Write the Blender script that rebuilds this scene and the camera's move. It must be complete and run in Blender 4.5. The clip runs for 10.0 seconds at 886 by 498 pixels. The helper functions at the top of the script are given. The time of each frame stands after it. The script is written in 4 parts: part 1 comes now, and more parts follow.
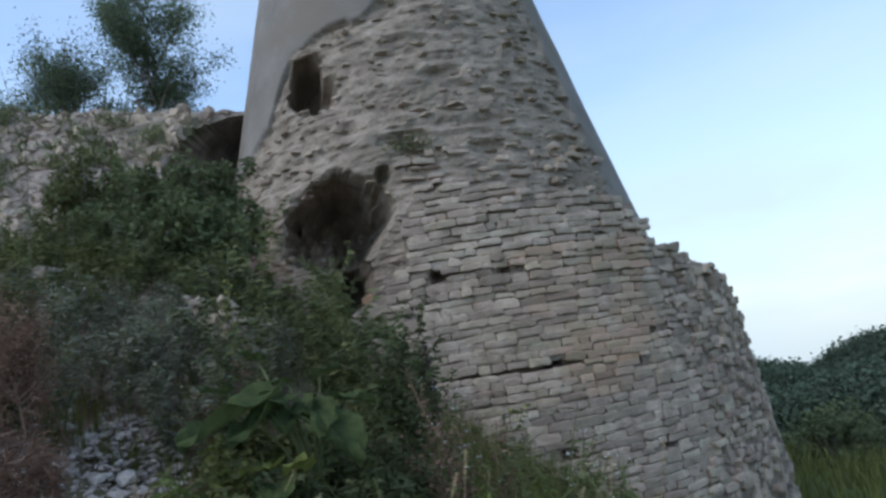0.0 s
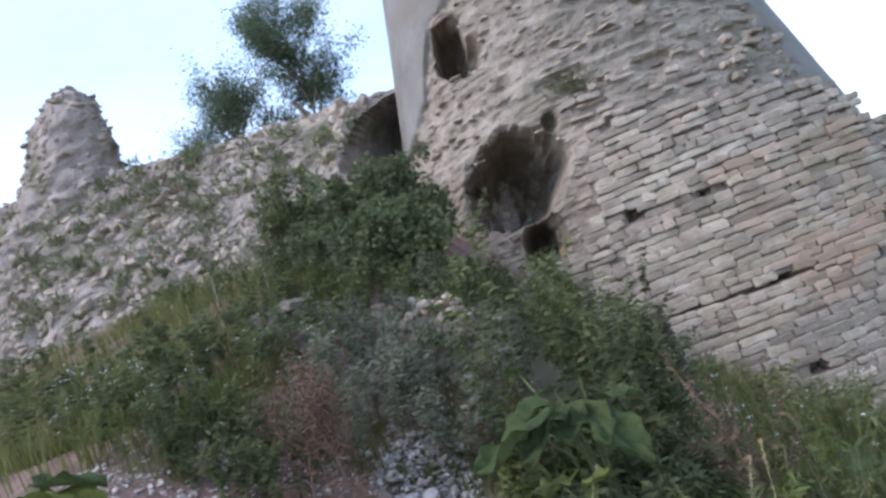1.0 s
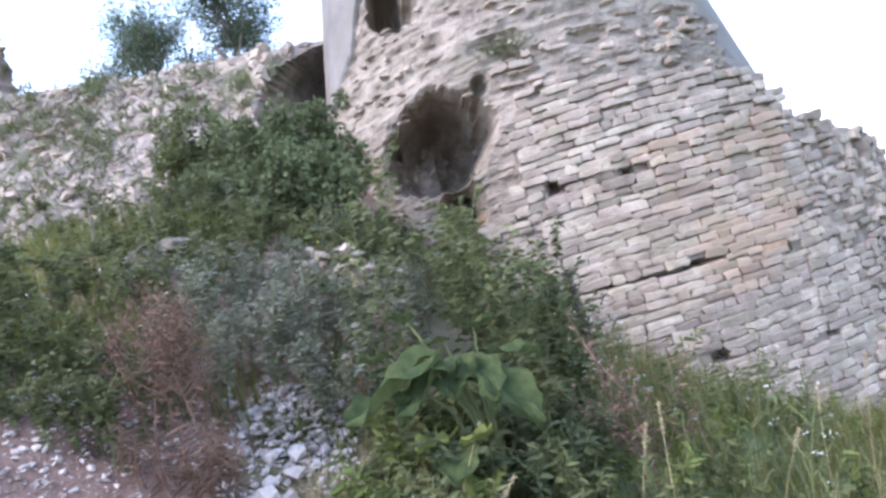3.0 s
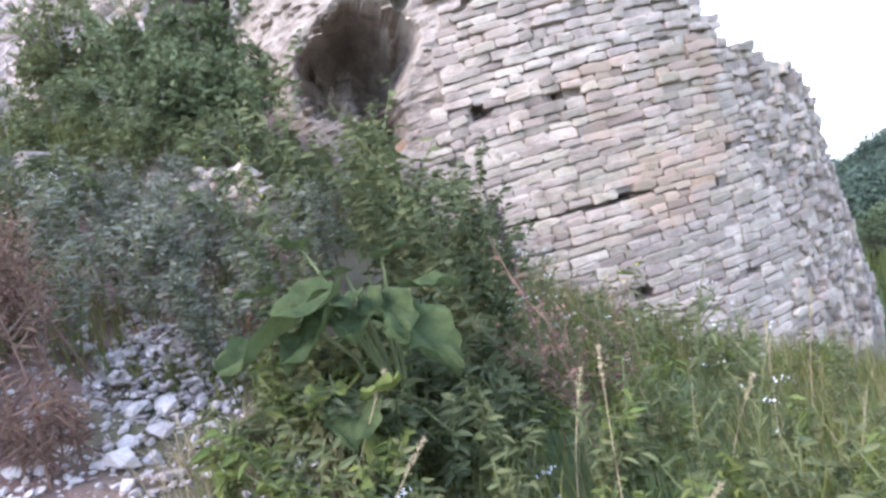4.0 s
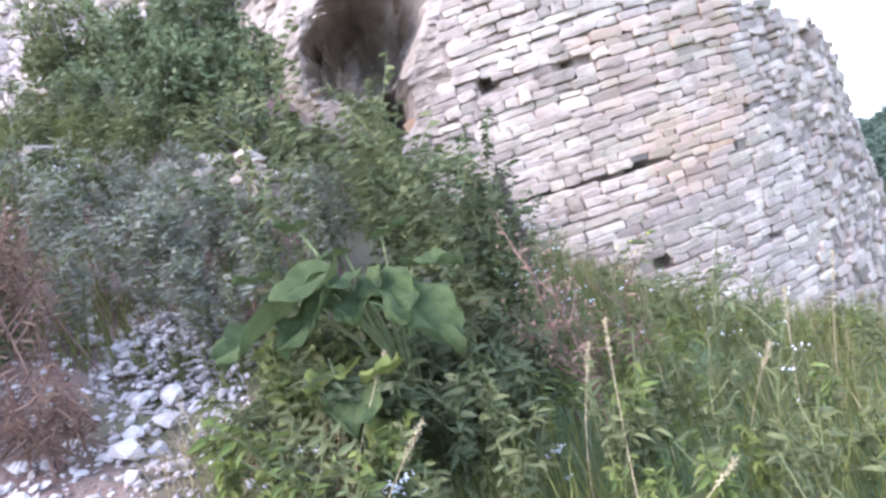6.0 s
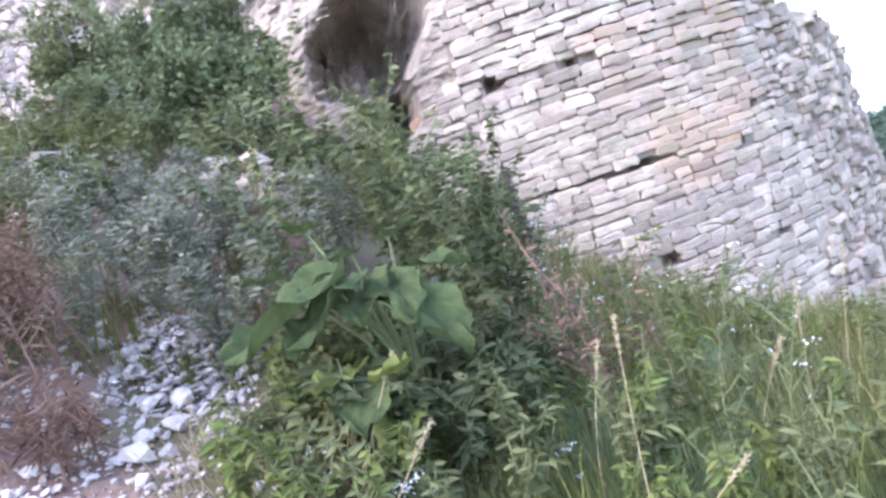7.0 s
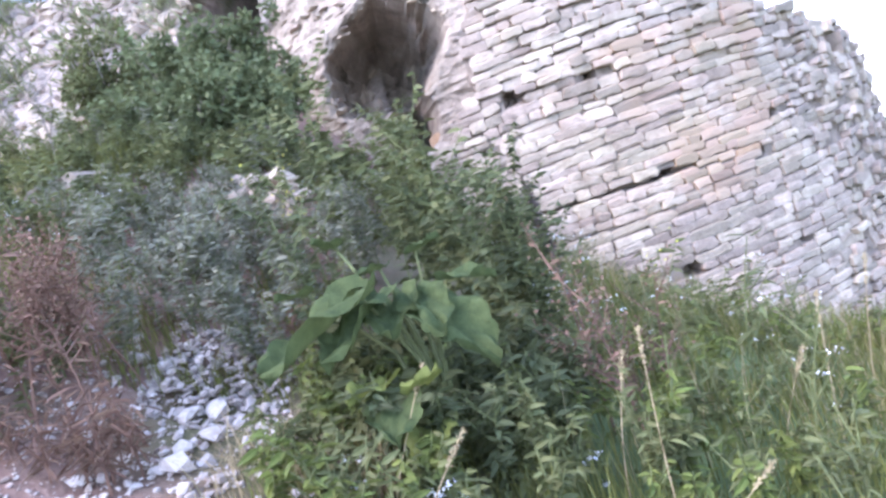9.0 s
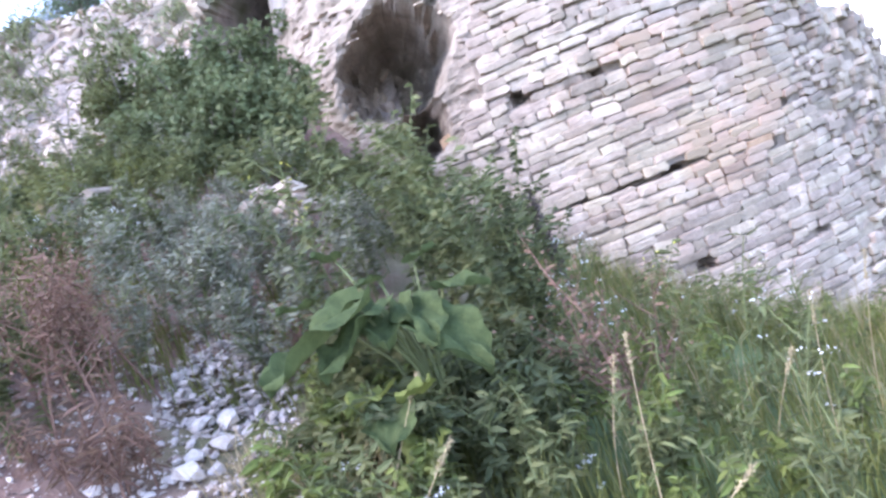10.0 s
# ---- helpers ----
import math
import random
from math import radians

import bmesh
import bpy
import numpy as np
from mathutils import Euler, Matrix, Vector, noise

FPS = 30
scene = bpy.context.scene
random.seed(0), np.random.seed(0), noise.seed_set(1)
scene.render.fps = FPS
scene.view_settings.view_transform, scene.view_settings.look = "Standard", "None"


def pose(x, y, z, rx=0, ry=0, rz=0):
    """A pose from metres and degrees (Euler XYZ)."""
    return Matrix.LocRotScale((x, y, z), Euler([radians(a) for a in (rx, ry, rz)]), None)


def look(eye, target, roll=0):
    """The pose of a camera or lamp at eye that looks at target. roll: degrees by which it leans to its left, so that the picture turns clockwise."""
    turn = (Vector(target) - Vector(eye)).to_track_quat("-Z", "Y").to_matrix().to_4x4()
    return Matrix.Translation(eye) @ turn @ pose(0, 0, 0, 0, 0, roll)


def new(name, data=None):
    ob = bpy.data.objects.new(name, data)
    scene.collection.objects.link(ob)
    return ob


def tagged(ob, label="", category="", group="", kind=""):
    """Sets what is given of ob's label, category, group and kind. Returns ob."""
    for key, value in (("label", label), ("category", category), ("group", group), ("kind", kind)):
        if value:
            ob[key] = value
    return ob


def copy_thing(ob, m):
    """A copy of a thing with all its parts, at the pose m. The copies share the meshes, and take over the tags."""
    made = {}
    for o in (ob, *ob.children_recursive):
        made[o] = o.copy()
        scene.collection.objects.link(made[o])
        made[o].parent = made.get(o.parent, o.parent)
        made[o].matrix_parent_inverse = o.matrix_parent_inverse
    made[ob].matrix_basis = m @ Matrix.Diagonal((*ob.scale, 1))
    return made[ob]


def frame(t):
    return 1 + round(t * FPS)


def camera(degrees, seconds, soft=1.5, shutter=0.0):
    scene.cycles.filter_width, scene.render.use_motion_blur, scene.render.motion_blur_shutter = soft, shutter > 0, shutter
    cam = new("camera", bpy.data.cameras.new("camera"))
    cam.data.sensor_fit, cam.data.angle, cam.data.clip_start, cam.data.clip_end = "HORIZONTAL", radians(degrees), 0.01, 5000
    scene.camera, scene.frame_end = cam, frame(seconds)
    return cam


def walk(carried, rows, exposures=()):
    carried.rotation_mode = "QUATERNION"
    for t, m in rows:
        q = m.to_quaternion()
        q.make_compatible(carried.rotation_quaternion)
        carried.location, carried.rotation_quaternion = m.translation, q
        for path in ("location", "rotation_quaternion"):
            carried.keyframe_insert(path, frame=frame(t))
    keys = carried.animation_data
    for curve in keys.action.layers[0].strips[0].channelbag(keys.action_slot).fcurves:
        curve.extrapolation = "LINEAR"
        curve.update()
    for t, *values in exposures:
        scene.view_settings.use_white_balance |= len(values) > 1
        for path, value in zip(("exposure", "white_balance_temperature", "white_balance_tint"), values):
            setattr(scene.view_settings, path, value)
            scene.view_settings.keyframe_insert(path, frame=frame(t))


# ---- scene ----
cam = camera(67.0, 10.0, soft=2.9)
PATH = [
    (0, (-0.118, 1.21, 1.56), (-0.017, 3.179, 1.895), -9.61),
    (0.5, (-0.181, 1.128, 1.737), (-0.219, 3.109, 2.006), -8.5),
    (0.7, (-0.305, 1.238, 1.82), (-0.37, 3.229, 2.01), -14.7),
    (1, (-0.334, 1.09, 2.111), (-0.756, 3.032, 2.337), -21.1),
    (1.5, (-0.185, 1.344, 2.019), (-0.437, 3.322, 2.176), -29.5),
    (2, (-0.103, 1.244, 1.993), (-0.223, 3.231, 2.188), -31.3),
    (3.3, (-0.427, 1.889, 1.778), (-0.651, 3.876, 1.804), -13.2),
    (3.5, (-0.459, 2.102, 1.748), (-0.648, 4.092, 1.678), -12.8),
    (4, (-0.356, 2.089, 1.757), (-0.416, 4.084, 1.63), -15.5),
    (4.5, (-0.436, 2.198, 1.682), (-0.737, 4.168, 1.506), -13.0),
    (5, (-0.305, 2.177, 1.717), (-0.448, 4.165, 1.55), -17.7),
    (5.5, (-0.282, 2.17, 1.723), (-0.416, 4.158, 1.552), -17.7),
    (7, (-0.283, 2.179, 1.714), (-0.444, 4.166, 1.553), -18.9),
    (7.5, (-0.258, 2.152, 1.73), (-0.404, 4.141, 1.57), -18.7),
    (8, (-0.18, 2.091, 1.752), (-0.311, 4.081, 1.596), -20.1),
    (8.5, (-0.187, 2.096, 1.743), (-0.272, 4.089, 1.606), -21.3),
    (9, (-0.303, 2.1, 1.742), (-0.504, 4.087, 1.631), -19.6),
    (9.5, (-0.247, 2.101, 1.741), (-0.507, 4.081, 1.634), -19.4),
    (10, (-0.165, 2.052, 1.76), (-0.439, 4.031, 1.661), -21.4),
]
walk(cam, [(t, look(eye, target, roll)) for t, eye, target, roll in PATH],
     exposures=[(0.0, 0.92, 6150, 8), (0.6, 1.17, 6250, 12), (1.1, 1.93, 6300, 18), (2.0, 2.45, 6250, 21), (3.5, 2.67, 6200, 22), (5.5, 3.15, 6100, 25), (10.0, 3.1, 5950, 26)])

# ---------------------------------------------------------------- light
SUN_EL, SUN_AZ = radians(48), radians(-118)      # high on the left, behind thin cloud
world = bpy.data.worlds.new("evening_sky")
scene.world = world
world.use_nodes = True
wn = world.node_tree.nodes
sky = wn.new("ShaderNodeTexSky")
sky.sky_type = "NISHITA"
sky.sun_disc = False
sky.sun_elevation, sky.sun_rotation = SUN_EL, SUN_AZ
sky.air_density, sky.dust_density, sky.ozone_density = 1.0, 0.6, 1.6
wn["Background"].inputs["Strength"].default_value = 0.15
# thin high cloud over the blue
cloud_co, cloud_map, cloud, cloud_mr, cloud_mix = (wn.new(k) for k in ("ShaderNodeTexCoord", "ShaderNodeMapping", "ShaderNodeTexNoise", "ShaderNodeMapRange", "ShaderNodeMix"))
cloud_map.inputs["Scale"].default_value = (1.0, 1.0, 3.2)
cloud.inputs["Scale"].default_value, cloud.inputs["Detail"].default_value, cloud.inputs["Roughness"].default_value = 1.7, 5, 0.5
cloud_mr.inputs["From Min"].default_value, cloud_mr.inputs["From Max"].default_value = 0.34, 0.68
cloud_mr.inputs["To Min"].default_value, cloud_mr.inputs["To Max"].default_value = 0.08, 0.55
cloud_mix.data_type = "RGBA"
cloud_mix.inputs["B"].default_value = (2.55, 3.05, 3.5, 1)
wl = world.node_tree.links
wl.new(cloud_co.outputs["Generated"], cloud_map.inputs["Vector"])
wl.new(cloud_map.outputs["Vector"], cloud.inputs["Vector"])
wl.new(cloud.outputs["Fac"], cloud_mr.inputs["Value"])
low_sky, low_mr, low_add = (wn.new(k) for k in ("ShaderNodeSeparateXYZ", "ShaderNodeMapRange", "ShaderNodeMath"))
low_mr.inputs["From Min"].default_value, low_mr.inputs["From Max"].default_value = 0.0, 0.35      # haze towards the horizon
low_mr.inputs["To Min"].default_value, low_mr.inputs["To Max"].default_value = 0.6, 0.0
low_add.use_clamp = True
wl.new(cloud_co.outputs["Generated"], low_sky.inputs[0])
wl.new(low_sky.outputs["Z"], low_mr.inputs["Value"])
wl.new(low_mr.outputs["Result"], low_add.inputs[0])
wl.new(cloud_mr.outputs["Result"], low_add.inputs[1])
wl.new(low_add.outputs[0], cloud_mix.inputs["Factor"])
wl.new(sky.outputs[0], cloud_mix.inputs["A"])
wl.new(cloud_mix.outputs["Result"], wn["Background"].inputs["Color"])
sun = new("sun", bpy.data.lights.new("sun", "SUN"))
sun.data.energy, sun.data.angle, sun.data.color = 0.8, radians(40), (1.0, 0.93, 0.85)
sun_way = Vector((math.sin(SUN_AZ) * math.cos(SUN_EL), math.cos(SUN_AZ) * math.cos(SUN_EL), math.sin(SUN_EL)))
sun.matrix_world = look(sun_way * 60, (0, 0, 0))

rng = np.random.default_rng(11)


# ---------------------------------------------------------------- materials
def material(name, colors, scale=3.0, rough=0.9, bump=0.3, fine=60.0, vary=0.0, island=False, through_light=0.0, spec=0.25, blotch=None):
    """Two noises mix the colours (dark, mid, light); bump from a third; vary: brightness change piece by piece."""
    m = bpy.data.materials.new(name)
    m.use_nodes = True
    nt = m.node_tree
    n, l = nt.nodes, nt.links
    b = n["Principled BSDF"]
    b.inputs["Roughness"].default_value = rough
    b.inputs["Specular IOR Level"].default_value = spec
    co = n.new("ShaderNodeTexCoord")
    n1 = n.new("ShaderNodeTexNoise")
    n1.inputs["Scale"].default_value, n1.inputs["Detail"].default_value, n1.inputs["Roughness"].default_value = scale, 8, 0.65
    n2 = n.new("ShaderNodeTexNoise")
    n2.inputs["Scale"].default_value, n2.inputs["Detail"].default_value = fine, 4
    geo = n.new("ShaderNodeNewGeometry")
    for k in (n1, n2):
        l.new(geo.outputs["Position"], k.inputs["Vector"])
    ramp = n.new("ShaderNodeValToRGB")
    e = ramp.color_ramp.elements
    e[0].position, e[1].position = 0.3, 0.72
    e[0].color, e[1].color = (*colors[0], 1), (*colors[2], 1)
    mid = e.new(0.5)
    mid.color = (*colors[1], 1)
    mixf = n.new("ShaderNodeMath")
    mixf.operation = "MULTIPLY_ADD"
    mixf.inputs[1].default_value = 0.35
    l.new(n2.outputs["Fac"], mixf.inputs[0])
    sub = n.new("ShaderNodeMath")
    sub.operation = "MULTIPLY_ADD"
    sub.inputs[1].default_value, sub.inputs[2].default_value = 0.9, -0.12
    l.new(n1.outputs["Fac"], sub.inputs[0])
    l.new(sub.outputs[0], mixf.inputs[2])
    l.new(mixf.outputs[0], ramp.inputs["Fac"])
    color = ramp.outputs["Color"]
    if blotch:
        n3 = n.new("ShaderNodeTexNoise")
        n3.inputs["Scale"].default_value, n3.inputs["Detail"].default_value = blotch[1], 5
        l.new(geo.outputs["Position"], n3.inputs["Vector"])
        r3 = n.new("ShaderNodeValToRGB")
        r3.color_ramp.elements[0].position, r3.color_ramp.elements[1].position = blotch[2], blotch[2] + 0.14
        l.new(n3.outputs["Fac"], r3.inputs["Fac"])
        mx = n.new("ShaderNodeMix")
        mx.data_type = "RGBA"
        l.new(r3.outputs["Color"], mx.inputs["Factor"])
        l.new(color, mx.inputs["A"])
        mx.inputs["B"].default_value = (*blotch[0], 1)
        color = mx.outputs["Result"]
    if vary:
        hsv = n.new("ShaderNodeHueSaturation")
        rnd = geo.outputs["Random Per Island"] if island else n.new("ShaderNodeObjectInfo").outputs["Random"]
        mr = n.new("ShaderNodeMapRange")
        mr.inputs["To Min"].default_value, mr.inputs["To Max"].default_value = 1 - vary, 1 + vary
        l.new(rnd, mr.inputs["Value"])
        l.new(mr.outputs["Result"], hsv.inputs["Value"])
        m2 = n.new("ShaderNodeMapRange")
        m2.inputs["From Max"].default_value = 1.0
        m2.inputs["To Min"].default_value, m2.inputs["To Max"].default_value = 0.488, 0.512
        mul = n.new("ShaderNodeMath")
        mul.operation = "MULTIPLY"
        mul.inputs[1].default_value = 7.31
        fr = n.new("ShaderNodeMath")
        fr.operation = "FRACT"
        l.new(rnd, mul.inputs[0])
        l.new(mul.outputs[0], fr.inputs[0])
        l.new(fr.outputs[0], m2.inputs["Value"])
        l.new(m2.outputs["Result"], hsv.inputs["Hue"])
        l.new(color, hsv.inputs["Color"])
        color = hsv.outputs["Color"]
    l.new(color, b.inputs["Base Color"])
    if bump:
        bp = n.new("ShaderNodeBump")
        bp.inputs["Strength"].default_value, bp.inputs["Distance"].default_value = bump, 0.03
        add = n.new("ShaderNodeMath")
        add.operation = "MULTIPLY_ADD"
        add.inputs[1].default_value = 0.5
        l.new(n2.outputs["Fac"], add.inputs[0])
        l.new(n1.outputs["Fac"], add.inputs[2])
        l.new(add.outputs[0], bp.inputs["Height"])
        l.new(bp.outputs["Normal"], b.inputs["Normal"])
    if through_light:
        tr = n.new("ShaderNodeBsdfTranslucent")
        l.new(color, tr.inputs["Color"])
        ms = n.new("ShaderNodeMixShader")
        ms.inputs["Fac"].default_value = through_light
        l.new(b.outputs[0], ms.inputs[1])
        l.new(tr.outputs[0], ms.inputs[2])
        l.new(ms.outputs[0], n["Material Output"].inputs["Surface"])
    return m


def leafy(name, c, vary=0.35, t=0.3, rough=0.6):
    dark, light = tuple(v * 0.75 for v in c), tuple(min(1, v * 1.25) for v in c)
    return material(name, (dark, c, light), scale=6, rough=rough, bump=0.15, fine=90, vary=vary, island=True, through_light=t, spec=0.14)


LIMESTONE = material("limestone", ((0.225, 0.176, 0.132), (0.35, 0.28, 0.212), (0.455, 0.378, 0.302)), 5, 0.92, 0.55, 55, vary=0.24, blotch=((0.36, 0.262, 0.185), 0.9, 0.47))
LIME_RUBBLE = material("limestone_rubble", ((0.215, 0.173, 0.135), (0.34, 0.278, 0.22), (0.465, 0.39, 0.318)), 4, 0.95, 0.6, 45, vary=0.27, island=True, blotch=((0.31, 0.25, 0.195), 1.3, 0.53))
CORE = material("mortar_core", ((0.135, 0.11, 0.088), (0.25, 0.208, 0.165), (0.36, 0.31, 0.255)), 3.2, 0.97, 0.9, 38, blotch=((0.205, 0.175, 0.135), 1.3, 0.55))
MORTAR = material("joint_mortar", ((0.14, 0.112, 0.088), (0.215, 0.175, 0.14), (0.29, 0.24, 0.195)), 6, 0.97, 0.7, 70)
PLASTER = material("grey_render", ((0.135, 0.125, 0.112), (0.185, 0.172, 0.155), (0.235, 0.22, 0.2)), 1.6, 0.9, 0.35, 30, blotch=((0.17, 0.15, 0.125), 0.9, 0.5))
SOIL = material("soil", ((0.095, 0.06, 0.048), (0.175, 0.112, 0.09), (0.26, 0.185, 0.152)), 4, 0.97, 0.8, 42, blotch=((0.10, 0.095, 0.05), 0.55, 0.56))
BANK = material("rubble_bank", ((0.15, 0.122, 0.105), (0.285, 0.238, 0.205), (0.42, 0.365, 0.32)), 2.5, 0.97, 1.0, 25, blotch=((0.12, 0.12, 0.07), 0.9, 0.52))
CHALK = material("pale_stone", ((0.28, 0.24, 0.215), (0.42, 0.375, 0.345), (0.56, 0.515, 0.48)), 9, 0.88, 0.4, 70, vary=0.2, island=True)
DIRTCLOD = material("soil_crumbs", ((0.15, 0.11, 0.09), (0.26, 0.20, 0.17), (0.42, 0.37, 0.33)), 14, 0.97, 0.5, 90, vary=0.35, island=True)
GREYCHIP = material("grey_stone_chips", ((0.19, 0.16, 0.14), (0.32, 0.28, 0.25), (0.46, 0.415, 0.385)), 9, 0.92, 0.5, 70, vary=0.25, island=True)
ORANGE = material("ochre_stone", ((0.24, 0.15, 0.09), (0.34, 0.225, 0.14), (0.43, 0.30, 0.195)), 7, 0.92, 0.4, 60)
BUSH = leafy("bush_leaf", (0.12, 0.145, 0.07))
WEED = leafy("weed_leaf", (0.11, 0.122, 0.052))
NETTLE = leafy("nettle_leaf", (0.08, 0.095, 0.045))
WORM = leafy("wormwood_leaf", (0.19, 0.195, 0.145), 0.3, 0.2, 0.8)
BURDOCK = material("burdock_leaf", ((0.034, 0.05, 0.02), (0.06, 0.085, 0.032), (0.088, 0.115, 0.046)), 14, 0.8, 0.5, 110, vary=0.25, island=True, through_light=0.25, spec=0.14)
LIGHTLEAF = leafy("young_leaf", (0.125, 0.152, 0.042), 0.35)
GRASS = leafy("grass_blade", (0.14, 0.15, 0.045), 0.4, 0.35)
STRAW = leafy("straw", (0.36, 0.29, 0.17), 0.3, 0.2, 0.8)
DRY = leafy("dry_dock", (0.165, 0.105, 0.075), 0.45, 0.15, 0.85)
DRYGREEN = leafy("withering_leaf", (0.20, 0.22, 0.12), 0.3, 0.25, 0.8)
DARKSEED = leafy("dark_seed", (0.115, 0.095, 0.085), 0.3, 0.05, 0.9)
PETAL = leafy("white_petal", (0.72, 0.72, 0.70), 0.1, 0.2, 0.7)
YELLOW = leafy("yellow_petal", (0.55, 0.52, 0.10), 0.15, 0.2, 0.7)
STEM = leafy("green_stem", (0.12, 0.14, 0.06), 0.2, 0.0, 0.7)
BARK = material("bark", ((0.10, 0.085, 0.07), (0.19, 0.165, 0.14), (0.30, 0.27, 0.24)), 9, 0.95, 0.6, 60)
TREELEAF = leafy("tree_leaf", (0.115, 0.155, 0.095), 0.35, 0.45)
# distance haze is mixed into this leaf colour as a greyer, bluer green
FAR_HAZED = leafy("far_wood", (0.06, 0.085, 0.058), 0.3, 0.15, 0.9)


# ---------------------------------------------------------------- mesh helpers
def mesh_of(name, verts, faces, mat, smooth=False):
    me = bpy.data.meshes.new(name)
    me.from_pydata([tuple(v) for v in verts], [], [tuple(f) for f in faces])
    me.materials.append(mat)
    if smooth:
        me.shade_smooth()
    me.update()
    return me


def piece(name, me, parent=None, label="", at=None):
    ob = new(name, me)
    if at is not None:
        ob.matrix_basis = at
    if parent is not None:
        ob.parent = parent
    return tagged(ob, label)


def thing(name, label, category, at=None, group="", kind=""):
    ob = new(name)
    if at is not None:
        ob.matrix_basis = at
    return tagged(ob, label, category, group, kind)


def joined(chunks):
    """One list of vertices and faces from several."""
    vs, fs, k = [], [], 0
    for v, f in chunks:
        vs.extend(v)
        fs.extend([tuple(i + k for i in face) for face in f])
        k += len(v)
    return vs, fs


def sm(a, b, x):
    t = np.clip((np.asarray(x, float) - a) / (b - a), 0, 1)
    return t * t * (3 - 2 * t)


def lattice(seed, n=64):
    return np.random.default_rng(seed).random((n, n, n // 4))


LAT = [lattice(s) for s in (1, 2, 3)]


def fbm(x, y, z, octaves=4, seed=0, gain=0.55):
    """Value noise, about -1 to 1, for arrays."""
    x, y, z = (np.asarray(v, float) for v in np.broadcast_arrays(x, y, z))
    out, amp, tot, f = 0.0, 1.0, 0.0, 1.0
    g = LAT[seed % 3]
    for o in range(octaves):
        p = [x * f + 13.7 * o + seed * 5.3, y * f + 7.1 * o, z * f + 3.3 * o]
        i = [np.floor(v).astype(int) for v in p]
        w = [v - k for v, k in zip(p, i)]
        w = [t * t * (3 - 2 * t) for t in w]
        s = 0.0
        for a in (0, 1):
            for b in (0, 1):
                for c in (0, 1):
                    val = g[(i[0] + a) % 64, (i[1] + b) % 64, (i[2] + c) % 16]
                    s = s + val * (w[0] if a else 1 - w[0]) * (w[1] if b else 1 - w[1]) * (w[2] if c else 1 - w[2])
        out, tot, amp, f = out + amp * (2 * s - 1), tot + amp, amp * gain, f * 2.03
    return out / tot


def grid_faces(nu, nv):
    i = np.arange((nu - 1) * (nv - 1))
    a = (i // (nv - 1)) * nv + i % (nv - 1)
    return np.stack([a, a + nv, a + nv + 1, a + 1], 1).tolist()


def block(w, d, h, r, rough=0.12):
    """A hewn slab with an uneven outline, chipped corners and a broken face; x along the wall, y into it."""
    k = np.array([(-.5, -.32), (-.5, .3), (-.4, .5), (-.1, .5), (.18, .5), (.42, .5), (.5, .28), (.5, -.3), (.4, -.5), (.12, -.5), (-.16, -.5), (-.42, -.5)])
    n = len(k)
    out = k * [w, h] + (r.random((n, 2)) - 0.5) * [0.22 * h + 0.03 * w, (0.14 + 1.1 * rough) * h]
    slope = (r.random(2) - 0.5) * [0.08, 0.2]
    def ring(s, y, jit):
        p = out * s
        return np.stack([p[:, 0], y + slope[0] * p[:, 0] * (y < 0) + slope[1] * p[:, 1] * (y < 0) + jit * (r.random(n) - 0.5), p[:, 1]], 1)
    e = min(0.007, 0.1 * h)
    inner = np.array([1 - 1.3 * e / max(w, 0.05), 1 - 1.3 * e / h])
    mid = np.array([0.6, 0.5])
    v = np.concatenate([ring(inner, -d / 2, 0.07 * h), ring(np.ones(2), -d / 2 + e, 0.06 * h), ring(np.ones(2), d / 2, 0), ring(mid, -d / 2 - 0.004, 0.07 * h)])
    f = []
    for a, c in ((3 * n, 0), (0, n), (n, 2 * n)):
        f += [(a + q, a + (q + 1) % n, c + (q + 1) % n, c + q) for q in range(n)]
    f.append(tuple(range(3 * n, 4 * n))[::-1])
    return v, f


def rock(r, size, flat=0.6):
    """An angular broken stone: a jittered, cut ball of 20 to 36 faces."""
    bm = bmesh.new()
    bmesh.ops.create_icosphere(bm, subdivisions=1, radius=1)
    for v in bm.verts:
        v.co *= 0.75 + 0.5 * r.random()
    for _ in range(3):
        n = Vector(r.normal(size=3)).normalized()
        bmesh.ops.bisect_plane(bm, geom=bm.verts[:] + bm.edges[:] + bm.faces[:], plane_co=n * 0.55, plane_no=n, clear_outer=True)
        edge = [e for e in bm.edges if e.is_boundary]
        if edge:
            bmesh.ops.contextual_create(bm, geom=edge)
    v = np.array([tuple(x.co) for x in bm.verts]) * np.array([1, 0.5 + 0.5 * r.random(), flat * (0.6 + 0.6 * r.random())]) * size
    bm.verts.index_update()
    f = [tuple(x.index for x in face.verts) for face in bm.faces]
    bm.free()
    return v, f


ROCKS = [rock(rng, 0.5, 0.3 + 0.02 * k) for k in range(24)]


def turn3(a, b, c):
    return np.array(Euler((a, b, c)).to_matrix())


def scatter_rocks(points, sizes, r, tilt=0.7):
    chunks = []
    for p, s in zip(points, sizes):
        v, f = ROCKS[int(r.integers(24))]
        m = turn3(tilt * r.normal(), tilt * r.normal(), 6.28 * r.random())
        chunks.append((v * s @ m.T + p, f))
    return joined(chunks)


